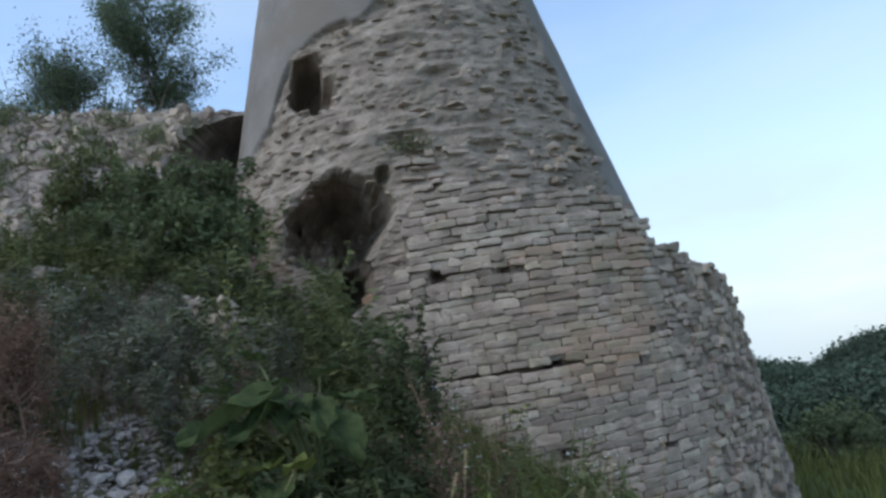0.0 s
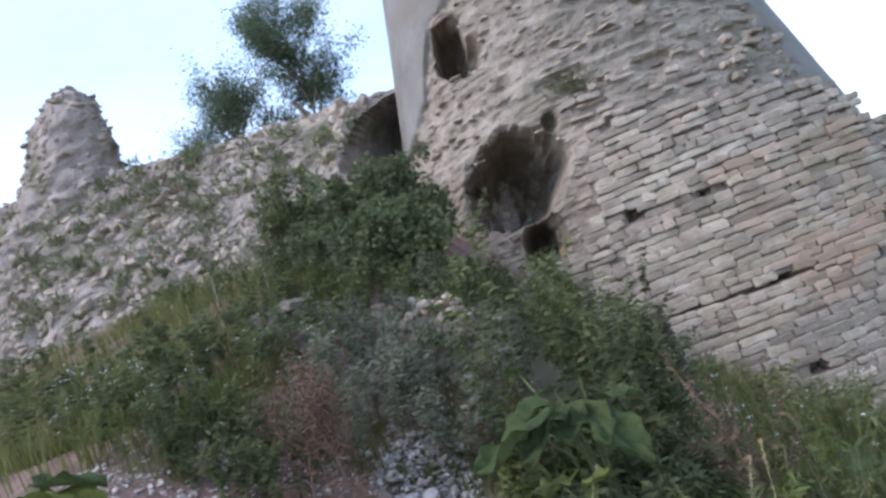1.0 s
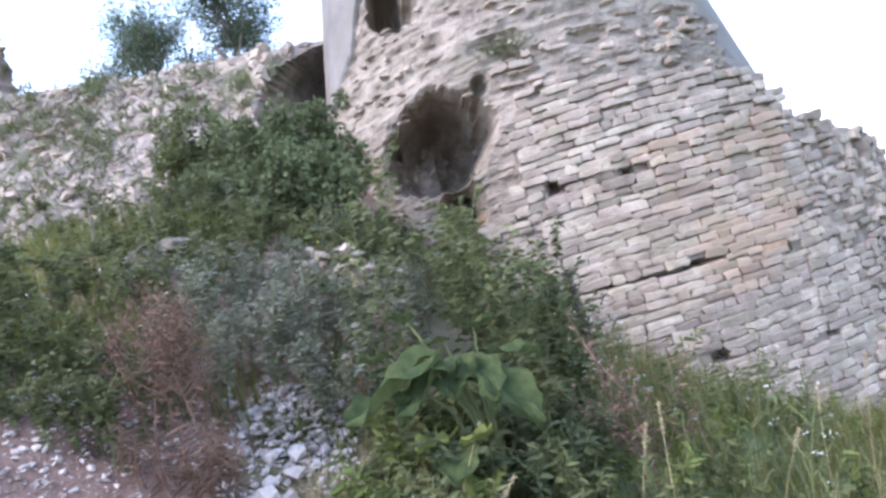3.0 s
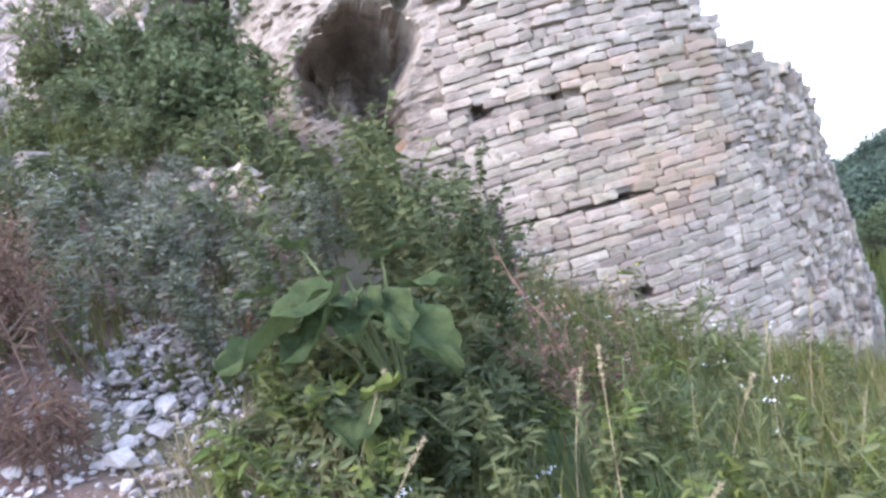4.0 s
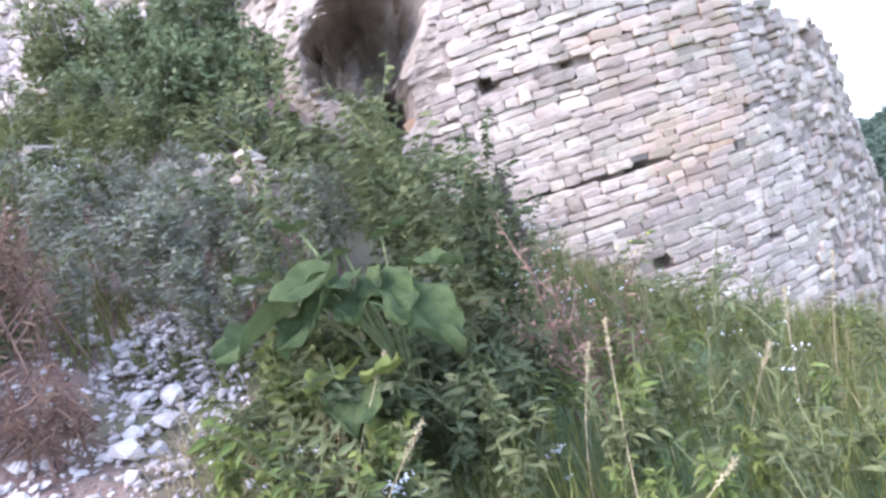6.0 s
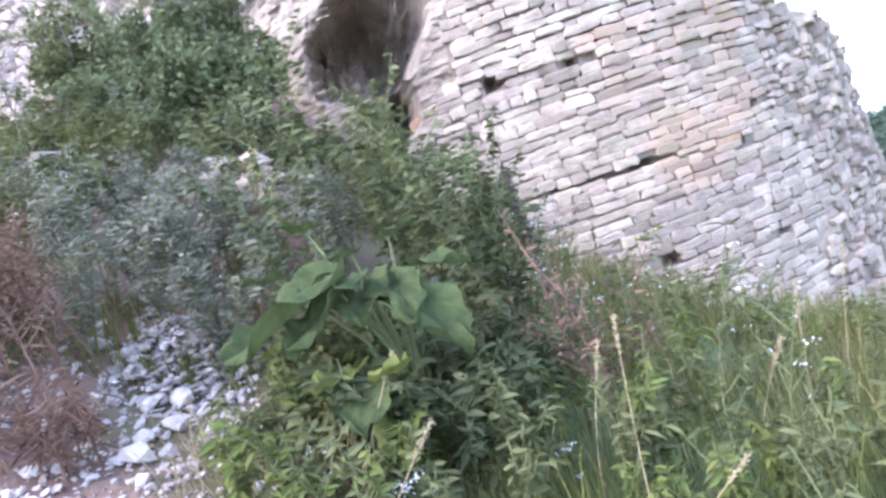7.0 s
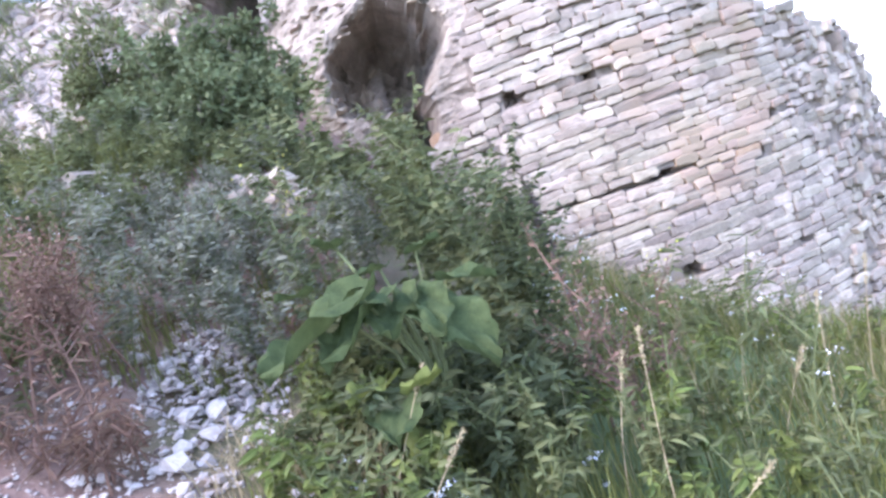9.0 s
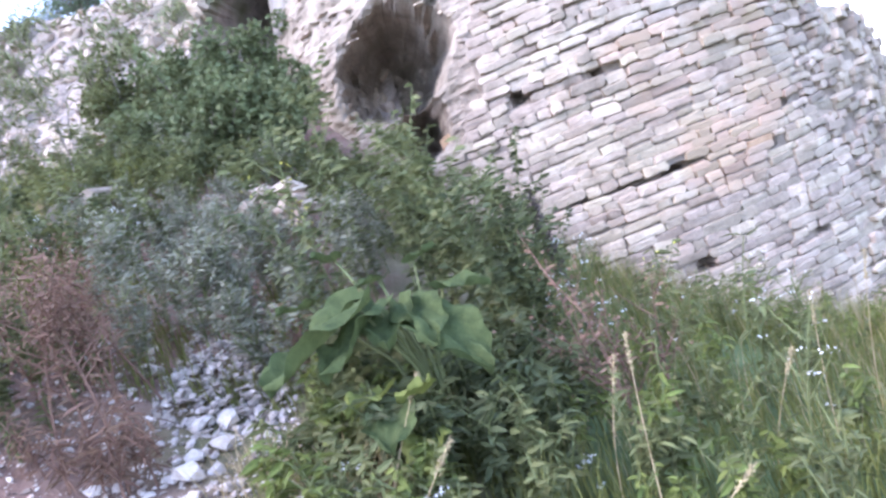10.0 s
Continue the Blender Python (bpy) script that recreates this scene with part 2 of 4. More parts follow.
def leaf_mesh(pos, way, nrm, length, width, curl=0.25, fine=False):
    """Many leaves at once: arrays of root, direction, normal, length and width."""
    pos, way, nrm = (np.asarray(a, float) for a in (pos, way, nrm))
    n = len(pos)
    length, width = np.broadcast_to(length, n)[:, None], np.broadcast_to(width, n)[:, None]
    way = way / np.linalg.norm(way, axis=1, keepdims=True)
    side = np.cross(way, nrm)
    side /= np.linalg.norm(side, axis=1, keepdims=True) + 1e-9
    up = np.cross(side, way)
    def at(u, v, h):
        return pos + way * length * u + side * width * v + up * length * (h - curl * u * u)
    if fine:
        vs = np.stack([at(0, 0, 0), at(.28, -.42, .06), at(.3, 0, 0), at(.28, .42, .06), at(.65, -.36, .05), at(.68, 0, 0), at(.65, .36, .05), at(1, 0, 0)], 1)
        fl = [(0, 2, 1), (0, 3, 2), (1, 2, 5, 4), (2, 3, 6, 5), (4, 5, 7), (5, 6, 7)]
    else:
        vs = np.stack([at(0, 0, 0), at(.45, -.5, .07), at(1, 0, 0), at(.45, .5, .07)], 1)
        fl = [(0, 2, 1), (0, 3, 2)]
    k = vs.shape[1]
    faces = [tuple(i + k * j for i in f) for j in range(n) for f in fl]
    return vs.reshape(-1, 3), faces


def tube(points, r0, r1, sides=5):
    p = np.asarray(points, float)
    n = len(p)
    d = np.gradient(p, axis=0)
    d /= np.linalg.norm(d, axis=1, keepdims=True) + 1e-9
    ref = np.where(np.abs(d[:, 2:3]) > 0.9, np.array([[1., 0, 0]]), np.array([[0, 0, 1.]]))
    a = np.cross(d, ref)
    a /= np.linalg.norm(a, axis=1, keepdims=True) + 1e-9
    b = np.cross(d, a)
    rad = np.linspace(r0, r1, n)[:, None, None]
    t = np.linspace(0, 2 * np.pi, sides, endpoint=False)
    v = p[:, None] + rad * (np.cos(t)[None, :, None] * a[:, None] + np.sin(t)[None, :, None] * b[:, None])
    f = [(i * sides + j, i * sides + (j + 1) % sides, (i + 1) * sides + (j + 1) % sides, (i + 1) * sides + j) for i in range(n - 1) for j in range(sides)]
    f += [tuple(range(sides))[::-1], tuple(range((n - 1) * sides, n * sides))]
    return v.reshape(-1, 3), f


# ---------------------------------------------------------------- the ground
def ground_z(x, y):
    x, y = np.asarray(x, float), np.asarray(y, float)
    base = 0.5 - 0.36 * np.clip(x, -3.2, 5) - 0.10 * np.clip(x - 5, 0, 40) - 0.02 * np.clip(-3.2 - x, 0, 20) * -1
    k = np.interp(x, [-8, -2.5, -1.0, 0.0, 1.3, 3.0, 6], [0.42, 0.40, 0.24, 0.08, -0.07, -0.10, -0.08])
    z = base + k * np.clip(y - 4.5, 0, 6.0) + 0.12 * np.clip(y - 4.5, -4, 0)
    z = z + 0.15 * sm(6.4, 7.3, y + 0.45 * (x + 2.5)) * sm(-1.0, -1.8, x) * sm(9.5, 8.0, y)
    z = z + 0.32 * np.clip(-2.1 - x, 0, 1.4) * sm(6.2, 4.6, y) * sm(1.5, 2.6, y)
    z = np.where(y < 0.5, z + 0.06 * (y - 0.5), z)
    far = sm(14, 60, np.hypot(x, y))
    z = z * (1 - far) + far * (-9 - 0.10 * np.clip(np.hypot(x, y) - 40, 0, 2000))
    near = sm(12, 7, np.hypot(x + 0.5, y - 5))
    return z + near * (0.05 * fbm(x * 1.3, y * 1.3, 0.5, 4) + 0.025 * fbm(x * 7, y * 7, 2.5, 3, 1))


def build_ground():
    ax = np.concatenate([[-700, -300, -120, -60, -35, -22], np.arange(-14, -4.4, 0.4), np.arange(-4.4, 4.2, 0.07), np.arange(4.2, 14, 0.4), [22, 35, 60, 120, 300, 700]])
    ay = np.concatenate([[-700, -300, -120, -60, -30, -15, -8, -4, -2], np.arange(-1, 2, 0.3), np.arange(2, 10, 0.07), np.arange(10, 18, 0.4), [25, 40, 60, 120, 300, 700]])
    X, Y = np.meshgrid(ax, ay, indexing="ij")
    v = np.stack([X, Y, ground_z(X, Y)], -1).reshape(-1, 3)
    ob = new("ground", mesh_of("ground", v, grid_faces(len(ax), len(ay)), SOIL, True))
    tagged(ob, "pinkish-brown stony soil sloping down beside the ruin", "ground", kind="structure")
    return ob


def ground_cover():
    """Green turf on the falling side and far off, bare soil on the path."""
    nt = SOIL.node_tree
    n, l = nt.nodes, nt.links
    base = n["Principled BSDF"].inputs["Base Color"]
    old = base.links[0].from_socket
    geo, noise_t = n.new("ShaderNodeNewGeometry"), n.new("ShaderNodeTexNoise")
    noise_t.inputs["Scale"].default_value = 1.6
    sep, mul, add, mr, mx = (n.new(k) for k in ("ShaderNodeSeparateXYZ", "ShaderNodeMath", "ShaderNodeMath", "ShaderNodeMapRange", "ShaderNodeMix"))
    l.new(geo.outputs["Position"], sep.inputs[0])
    l.new(geo.outputs["Position"], noise_t.inputs["Vector"])
    mul.operation = "MULTIPLY_ADD"
    mul.inputs[1].default_value = 1.6
    l.new(noise_t.outputs["Fac"], mul.inputs[0])
    l.new(sep.outputs["X"], mul.inputs[2])
    mr.inputs["From Min"].default_value, mr.inputs["From Max"].default_value = -0.6, 0.3
    l.new(mul.outputs[0], mr.inputs["Value"])
    mx.data_type = "RGBA"
    l.new(mr.outputs["Result"], mx.inputs["Factor"])
    l.new(old, mx.inputs["A"])
    mx.inputs["B"].default_value = (0.075, 0.105, 0.04, 1)
    l.new(mx.outputs["Result"], base)


ground_cover()
build_ground()

# ---------------------------------------------------------------- the tower
AX, AY = 0.27, 12.94            # axis of the standing core
OX, OY = 0.44, 12.94            # axis of the stone facing round its foot


def core_r(z):
    z = np.asarray(z, float)
    return np.where(z < 9, 4.35 - 0.23 * z, 2.28 - 0.06 * (z - 9))


def face_r(phi, z):
    return 4.42 - 0.07 * np.asarray(z, float) + 0.22 * sm(35, 60, phi)


def on_core(phi, r, z):
    a = np.radians(phi)
    return np.stack([AX + r * np.sin(a), AY - r * np.cos(a), z + 0 * r], -1)


def on_face(phi, r, z):
    a = np.radians(phi)
    return np.stack([OX + r * np.sin(a), OY - r * np.cos(a), z + 0 * r], -1)


def pit(phi, z, cp, cz, rp, rz, soft=0.35):
    """1 inside an oval mouth, 0 outside it."""
    d = np.hypot((phi - cp) / rp, (z - cz) / rz) + 0.24 * fbm(phi * 0.16, z * 2.2, 1.7, 5, 2) + 0.08 * fbm(phi * 0.3, z * 3.6, 2.9, 2)
    return 0.6 * np.clip(1 - d * d, 0, 1) ** 0.75 + 0.4 * sm(1.12, 0.6, d)


def hollow(phi, z):
    """How deep the broken core is eaten away."""
    h = 2.2 * pit(phi, z, -22.0, 3.58, 13.0, 0.66)
    h = np.maximum(h, 1.7 * pit(phi, z, -18.8, 2.70, 5.5, 0.38))
    h = np.maximum(h, 1.3 * pit(phi, z, -31.0, 5.92, 6.5, 0.48))
    h = np.maximum(h, 0.7 * pit(phi, z, -25.5, 5.55, 5.5, 0.28))
    h = np.maximum(h, 0.3 * pit(phi, z, -9.8, 4.10, 2.0, 0.14))
    h = np.maximum(h, 0.12 * pit(phi, z, -4, 4.55, 7.0, 0.12))
    h = np.maximum(h, 0.10 * pit(phi, z, 8, 5.5, 6.0, 0.10))
    h = np.maximum(h, 0.12 * pit(phi, z, 15, 4.3, 5.0, 0.12))
    return h


def rendered(phi, z):
    """1 where the smooth grey coat still holds."""
    edge = 1.6 * fbm(phi * 0.14, z * 2.0, 4.2, 5)
    low = np.interp(phi, [-60, -44, -40, -36, -25, -11, 0, 12], [4.9, 5.3, 6.0, 6.45, 6.62, 6.66, 7.1, 9.3])
    left = sm(-0.05, 0.05, z - low - 0.1 * edge)
    right = sm(-1, 1, phi - (49 - (6 - z) * 0.5) + 4 * edge)
    return np.maximum(np.maximum(left, right), sm(9.2, 9.4, z))


tower = thing("round_tower", "ruined round stone tower with crumbling core and patches of grey render", "tower", pose(AX, AY, 0))


def build_core():
    phi = np.concatenate([np.arange(-180, -75, 5), np.arange(-75, -45, 0.55), np.arange(-45, 0, 0.28), np.arange(0, 75, 0.45), np.arange(75, 181, 5)])
    z = np.concatenate([np.arange(-2.4, 0, 0.3), np.arange(0, 2.3, 0.05), np.arange(2.3, 4.4, 0.022), np.arange(4.4, 9.3, 0.04), np.arange(9.3, 15.1, 0.4)])
    PH, Z = np.meshgrid(phi, z, indexing="ij")
    front = sm(75, 60, np.abs(PH))
    r = core_r(Z)
    x, y = np.sin(np.radians(PH)) * r, np.cos(np.radians(PH)) * r
    coat = rendered(PH, Z)
    bed = 0.035 * fbm(x * 1.3, y * 1.3, Z * 10, 3, 1) + 0.06 * fbm(x * 1.8, y * 1.8, Z * 3.5, 4) + 0.04 * fbm(x * 5, y * 5, Z * 12, 4, 2)
    r = r - 0.07 * (1 - coat) * front + (1 - coat) * front * bed * 1.3
    r = r + coat * 0.012 * fbm(x * 2, y * 2, Z * 2, 3, 1)
    v = on_core(PH, r, Z)
    v[..., 1] += hollow(PH, Z) * front * (1 + 0.14 * fbm(PH * 0.2, Z * 2.4, 6.6, 3)) + 0.04 * (hollow(PH, Z) > 0.1) * fbm(PH * 0.7, Z * 9, 2.6, 3)
    v[..., 0] -= 0.12 * hollow(PH, Z) * front
    v = v.reshape(-1, 3) - np.array([AX, AY, 0])
    f = np.array(grid_faces(len(phi), len(z)))
    cf = coat.reshape(-1)[f].mean(1) > 0.5
    for name, mask, mat, label in (("core", ~cf, CORE, "broken rubble core with hollows"), ("render_coat", cf, PLASTER, "smooth weathered grey render")):
        ids = np.unique(f[mask])
        remap = np.full(len(v), -1)
        remap[ids] = np.arange(len(ids))
        piece(name, mesh_of(name, v[ids], remap[f[mask]].tolist(), mat, name != "core"), tower, label)
    n = 72
    t = np.linspace(0, 2 * np.pi, n, endpoint=False)
    rt = core_r(15.0)
    tv = [(rt * math.sin(a), -rt * math.cos(a), 14.9) for a in t] + [(0, 0, 15.1)]
    piece("top", mesh_of("top", tv, [(i, (i + 1) % n, n) for i in range(n)], CORE), tower)


build_core()


def core_stones():
    """Rough stones that stand out of the eroded core in their beds."""
    r = np.random.default_rng(5)
    chunks = []
    for z in np.arange(0.9, 8.8, 0.105):
        phi = -50 + 2 * r.random()
        while phi < 56:
            w = 0.10 + 0.22 * r.random() ** 1.5
            zz = z + 0.02 * r.normal()
            step = np.degrees(w / core_r(z)) * 1.08
            if rendered(phi, zz) < 0.3 and hollow(phi, zz) < 0.12 and not in_facing(phi, zz, 0.5) and r.random() < (0.75 if zz < 4.3 and phi > -6 else 0.58):
                h = 0.04 + 0.06 * r.random()
                if zz < 4.3 and phi > -6 and r.random() < 0.6:
                    v, f = block(w, 0.22, h, r, 0.2)
                else:
                    v, f = ROCKS[int(r.integers(24))]
                    v = v * np.array([w * 1.05, 0.2, h * 1.6])
                rr = core_r(zz) - (0.125 if zz < 4.3 else 0.11) + 0.035 * r.normal() + 0.05 * fbm(phi * 0.1, zz * 2, 9.1, 2)
                m = turn3(0.10 * r.normal(), 0.07 * r.normal(), np.radians(phi) + 0.12 * r.normal())
                chunks.append((v @ m.T + on_core(phi, np.float64(rr), zz) - np.array([AX, AY, 0]), f))
            phi += step
    ob = piece("rubble_stonework", mesh_of("rubble_stonework", *joined(chunks), LIME_RUBBLE), tower, "rough limestone pieces standing out of the core")
    ob["kind"] = "stuff"


def face_top(phi):
    return float(np.interp(phi, [-22, -12, -7, 0, 14, 30, 32.5, 34.0, 36.0, 45, 52, 60, 66, 72, 80],
                           [1.6, 2.5, 3.45, 3.62, 3.45, 3.25, 3.2, 3.1, 2.68, 2.46, 2.3, 2.12, 1.75, 1.2, -0.3]))


def face_left(z):
    return float(np.interp(z, [-2, 1.2, 1.6, 1.9, 2.2, 2.45, 2.7, 3.1, 3.5], [-26, -24, -20, -19, -17, -12, -8.5, -8.5, -6]))


def in_facing(phi, z, grow=0.0):
    return face_left(z) - grow < phi and z < face_top(phi) + 0.05


HOLES = ((6.7, 2.49, 0.048, 0.036), (25.9, 1.26, 0.035, 0.07), (11.6, 1.36, 0.075, 0.03), (10.9, 0.39, 0.07, 0.045), (27.8, 0.28, 0.05, 0.04), (-3.9, 2.54, 0.08, 0.06), (31.0, 1.6, 0.03, 0.06), (13.8, 2.36, 0.06, 0.022))


def crack(phi):
    """Height of the open bed joint that runs along the wall."""
    return 1.365 - 0.0025 * phi + 0.016 * fbm(np.asarray(phi, float) * 0.35, 0.0, 3.7, 2)


def backing():
    """The mortar bed that the facing stones sit in."""
    phi = np.arange(-30, 84, 0.8)
    z = np.concatenate([np.arange(-2.4, 1.1, 0.06), np.arange(1.1, 1.5, 0.012), np.arange(1.5, 3.7, 0.06)])
    PH, Z = np.meshgrid(phi, z, indexing="ij")
    top = np.array([face_top(p) for p in phi])[:, None]
    Zc = np.minimum(Z, top + 0.05 * fbm(PH * 0.3, 0 * Z, 3.0, 3))
    left = np.array([face_left(q) for q in z])[None, :]
    P2 = np.maximum(PH, left + 0.6 * fbm(Z * 6, 0 * PH, 1.0, 3))
    r = face_r(P2, Zc) - 0.05 + 0.022 * sm(2.5, 2.0, Zc) * sm(36, 32, P2) + 0.012 * fbm(P2 * 0.5, Zc * 7, 2.2, 3)
    r = np.where(Z > top, r - np.minimum(1.2 * (Z - top), 0.4), r)
    r = np.where(PH < left, r - np.minimum(0.09 * (left - PH), 0.4), r)
    for hp, hz, hw, hh in HOLES:
        rp = np.degrees(hw / 4.3)
        r = r - 0.25 * sm(1.3, 0.7, np.maximum(np.abs(P2 - hp) / rp, np.abs(Zc - hz) / hh))
    r = r - 0.12 * sm(0.03, 0.012, np.abs(Zc - crack(P2))) * sm(-6, -3, P2) * sm(17, 14, P2)
    rough = sm(34, 40, P2)
    r = r + rough * 0.06 * fbm(P2 * 0.25, Zc * 3.5, 5.5, 4)
    v = on_face(P2, r, Zc).reshape(-1, 3) - np.array([AX, AY, 0])
    ob = piece("facing_bed", mesh_of("facing_bed", v, grid_faces(len(phi), len(z)), MORTAR), tower, "sandy mortar behind the facing stones")


backing()


def facing():
    r = np.random.default_rng(21)
    z, single, rest = -1.2, [], []
    while z < 3.7:
        h = 0.07 + 0.045 * r.random()
        phi = face_left(z) + 1.5 * r.random() - 0.5
        wob = 6.28 * r.random()
        while phi < 72:
            rough = phi > 34 + 3 * math.sin(z * 3)
            w = (0.13 + 0.28 * r.random() ** 1.3) if not rough else (0.13 + 0.28 * r.random() ** 1.4)
            if phi < -10 or rough:
                w *= 0.85
            step = math.degrees((w + 0.003) / 4.35)
            mid = phi + step / 2
            zz = z + h / 2 + 0.05 * float(fbm(mid * 0.08, z * 0.7, 7.7, 3)) + 0.008 * r.normal()
            phi += step
            if zz > face_top(mid) - 0.02 or mid < face_left(zz):
                continue
            if any(abs(mid - a) * 0.0759 < b + 0.2 * w and abs(zz - c) < e + 0.2 * h for a, c, b, e in HOLES):
                continue
            if r.random() < (0.08 if rough else 0.008):
                continue
            proud = (0.005 + 0.010 * float(sm(1.9, 2.3, zz))) * r.normal() + (0.022 * r.normal() if rough else 0.0)
            lower = sm(2.35, 2.0, zz)
            proud += 0.04 * (1 - lower) * r.random() * 1.2 * (0.4 + 0.6 * r.random()) * sm(3.0, 8.0, mid + 8)
            zc = crack(mid)
            if -5 < mid < 16 and abs(zz - zc) < h / 2 + 0.012:
                zz = zc + (h / 2 + 0.014) * (1 if zz > zc else -1)
            gap = (0.02 + 0.05 * (1 - float(lower))) if not rough else 0.14
            v, f = block(w * (1 - 0.015 * r.random()), 0.2, h * (1 - gap * (0.3 + r.random())) * (1 if r.random() < 0.93 else 0.75) * (1.5 if rough and r.random() < 0.3 else 1), r, 0.04 if not rough else 0.22)
            yaw = math.radians(mid) + (0.03 if not rough else 0.09) * r.normal()
            place = on_face(np.float64(mid), face_r(mid, zz) - 0.1 + proud, np.float64(zz)) - np.array([AX, AY, 0])
            m = Matrix.Translation(place) @ Euler((0.02 * r.normal(), (0.022 if not rough else 0.07) * r.normal(), yaw)).to_matrix().to_4x4()
            (single if not rough and 0.9 < zz < 2.75 and 0 < mid < 33 else rest).append((m, v, f))
        z += h
    order = sorted(range(len(single)), key=lambda k: abs(single[k][0].translation[2] - 1.8))
    spot = Vector(on_face(np.float64(23.6), 4.25, np.float64(1.28)) - np.array([AX, AY, 0]))
    ochre = min(order[:298], key=lambda k: (single[k][0].translation - spot).length)
    for k, i in enumerate(order):
        m, v, f = single[i]
        if k < 298:
            ob = piece("stone", mesh_of("stone", v, f, ORANGE if i == ochre else LIMESTONE), tower)
            ob.matrix_basis = m
        else:
            rest.append((m, v, f))
    chunks = [(v @ np.array(m.to_3x3()).T + np.array(m.translation), f) for m, v, f in rest]
    ob = piece("facing_stonework", mesh_of("facing_stonework", *joined(chunks), LIME_RUBBLE), tower, "weathered limestone slabs laid in courses")
    ob["kind"] = "stuff"


def reveal():
    """An ochre slab in the side of the lower hollow."""
    v, f = block(0.18, 0.3, 0.36, np.random.default_rng(8), 0.05)
    ob = piece("reveal_slab", mesh_of("reveal_slab", v, f, ORANGE), tower, "ochre-brown slab in the side of the hollow")
    ob.matrix_basis = Matrix.Translation(Vector(on_core(-15.2, np.float64(core_r(2.4)) - 0.36, np.float64(2.38)) - np.array([AX, AY, 0]))) @ Euler((0, 0.06, math.radians(-30))).to_matrix().to_4x4()


reveal()
core_stones()


# ---------------------------------------------------------------- ruined bank beside the tower
def bank_top(x):
    return np.interp(x, [-24, -10, -7.5, -6.3, -5, -3.6, -2.6, -1.8, 0], [7.6, 7.5, 7.05, 6.85, 6.65, 6.5, 6.35, 6.2, 6.0])


def bank_y(x, u):
    """Front of the bank at height share u."""
    return 9.6 + 2.6 * u ** 1.15 + 0.05 * (x + 3)


def build_bank():
    xs = np.concatenate([np.arange(-26, -11, 0.5), np.arange(-11, -1.2, 0.07)])
    us = np.concatenate([np.linspace(-0.12, 1, 90), [1.02, 1.05, 1.1]])
    X, U = np.meshgrid(xs, us, indexing="ij")
    top = bank_top(X) + 0.12 * fbm(X * 1.6, 0 * X, 0.3, 4) + 0.05 * fbm(X * 9, 0 * X, 1.3, 2)
    foot = 3.1 + 0.0 * X
    uu = np.clip(U, -0.12, 1)
    Z = foot + (top - foot) * uu
    Y = bank_y(X, np.clip(uu, 0, 1)) + np.clip(-uu, 0, 1) * -4
    Y = Y + 0.16 * fbm(X * 1.2, Z * 1.6, 2.0, 4) + 0.14 * fbm(X * 4, Z * 7, 6.0, 4, 1)
    d = np.hypot((X + 2.55) / 0.9, (Z - 5.2) / 1.0) + 0.12 * fbm(X * 2.5, Z * 2.5, 8.0, 3)
    Y = Y + 2.6 * np.sqrt(np.clip(1.1 - d * d, 0, 1))
    Y = Y + 1.5 * sm(-2.9, -1.5, X) * sm(6.2, 5.2, Z)
    Y = np.where(U > 1, Y + (U - 1) * 60, Y)
    v = np.stack([X, Y, Z], -1).reshape(-1, 3)
    ob = new("ruined_bank", mesh_of("ruined_bank", v, grid_faces(len(xs), len(us)), BANK))
    tagged(ob, "collapsed rubble wall bank joining the tower, with a dark hollow", "ruined wall")
    r = np.random.default_rng(8)
    pts, sizes = [], []
    for _ in range(2600):
        x, u = -11 + 9.6 * r.random(), r.random()
        z = 3.1 + (float(bank_top(x)) - 3.1) * u
        if np.hypot((x + 2.55) / 0.9, (z - 5.2) / 1.0) < 1.12:
            continue
        y = float(bank_y(x, u)) + 0.16 * float(fbm(x * 1.2, z * 1.6, 2.0, 4)) + 1.5 * float(sm(-2.9, -1.5, x) * sm(6.2, 5.2, z))
        pts.append((x, y, z))
        sizes.append(0.08 + 0.34 * r.random() ** 3)
    st = piece("bank_rubble", mesh_of("bank_rubble", *scatter_rocks(np.array(pts), sizes, r), LIME_RUBBLE), ob, "loose limestone pieces in the bank")
    st["kind"] = "stuff"
    return ob


build_bank()


def build_pillar():
    """A tall stump of wall standing on the bank."""
    n, m = 44, 40
    t = np.linspace(0, 2 * np.pi, n)
    h = np.linspace(-1.2, 2.15, m) 
    T, H = np.meshgrid(t, h, indexing="ij")
    w = np.interp(H, [-1.2, 0, 0.8, 1.5, 1.9, 2.15], [1.35, 1.2, 0.95, 0.72, 0.5, 0.12])
    lean = np.interp(H, [-1.2, 0, 1.5, 2.15], [-0.5, -0.15, 0.28, 0.5])
    r = w * (1 + 0.3 * fbm(np.cos(T) * 1.5, np.sin(T) * 1.5, H * 2.2, 4) + 0.05 * fbm(np.cos(T) * 5, np.sin(T) * 5, H * 9, 2))
    v = np.stack([r * np.cos(T) + lean, 0.75 * r * np.sin(T), H], -1).reshape(-1, 3)
    ob = new("wall_stump", mesh_of("wall_stump", v, grid_faces(n, m), BANK))
    ob.matrix_basis = pose(-9.3, 12.2, 7.1)
    tagged(ob, "tall weathered stump of a ruined wall on the bank", "ruined wall")
    q = np.random.default_rng(9)
    k = q.integers(len(v), size=420)
    st = piece("stump_rubble", mesh_of("stump_rubble", *scatter_rocks(v[k], 0.1 + 0.2 * q.random(420) ** 2, q, 0.3), LIME_RUBBLE), ob, "rough stones in the stump")
    st["kind"] = "stuff"


build_pillar()


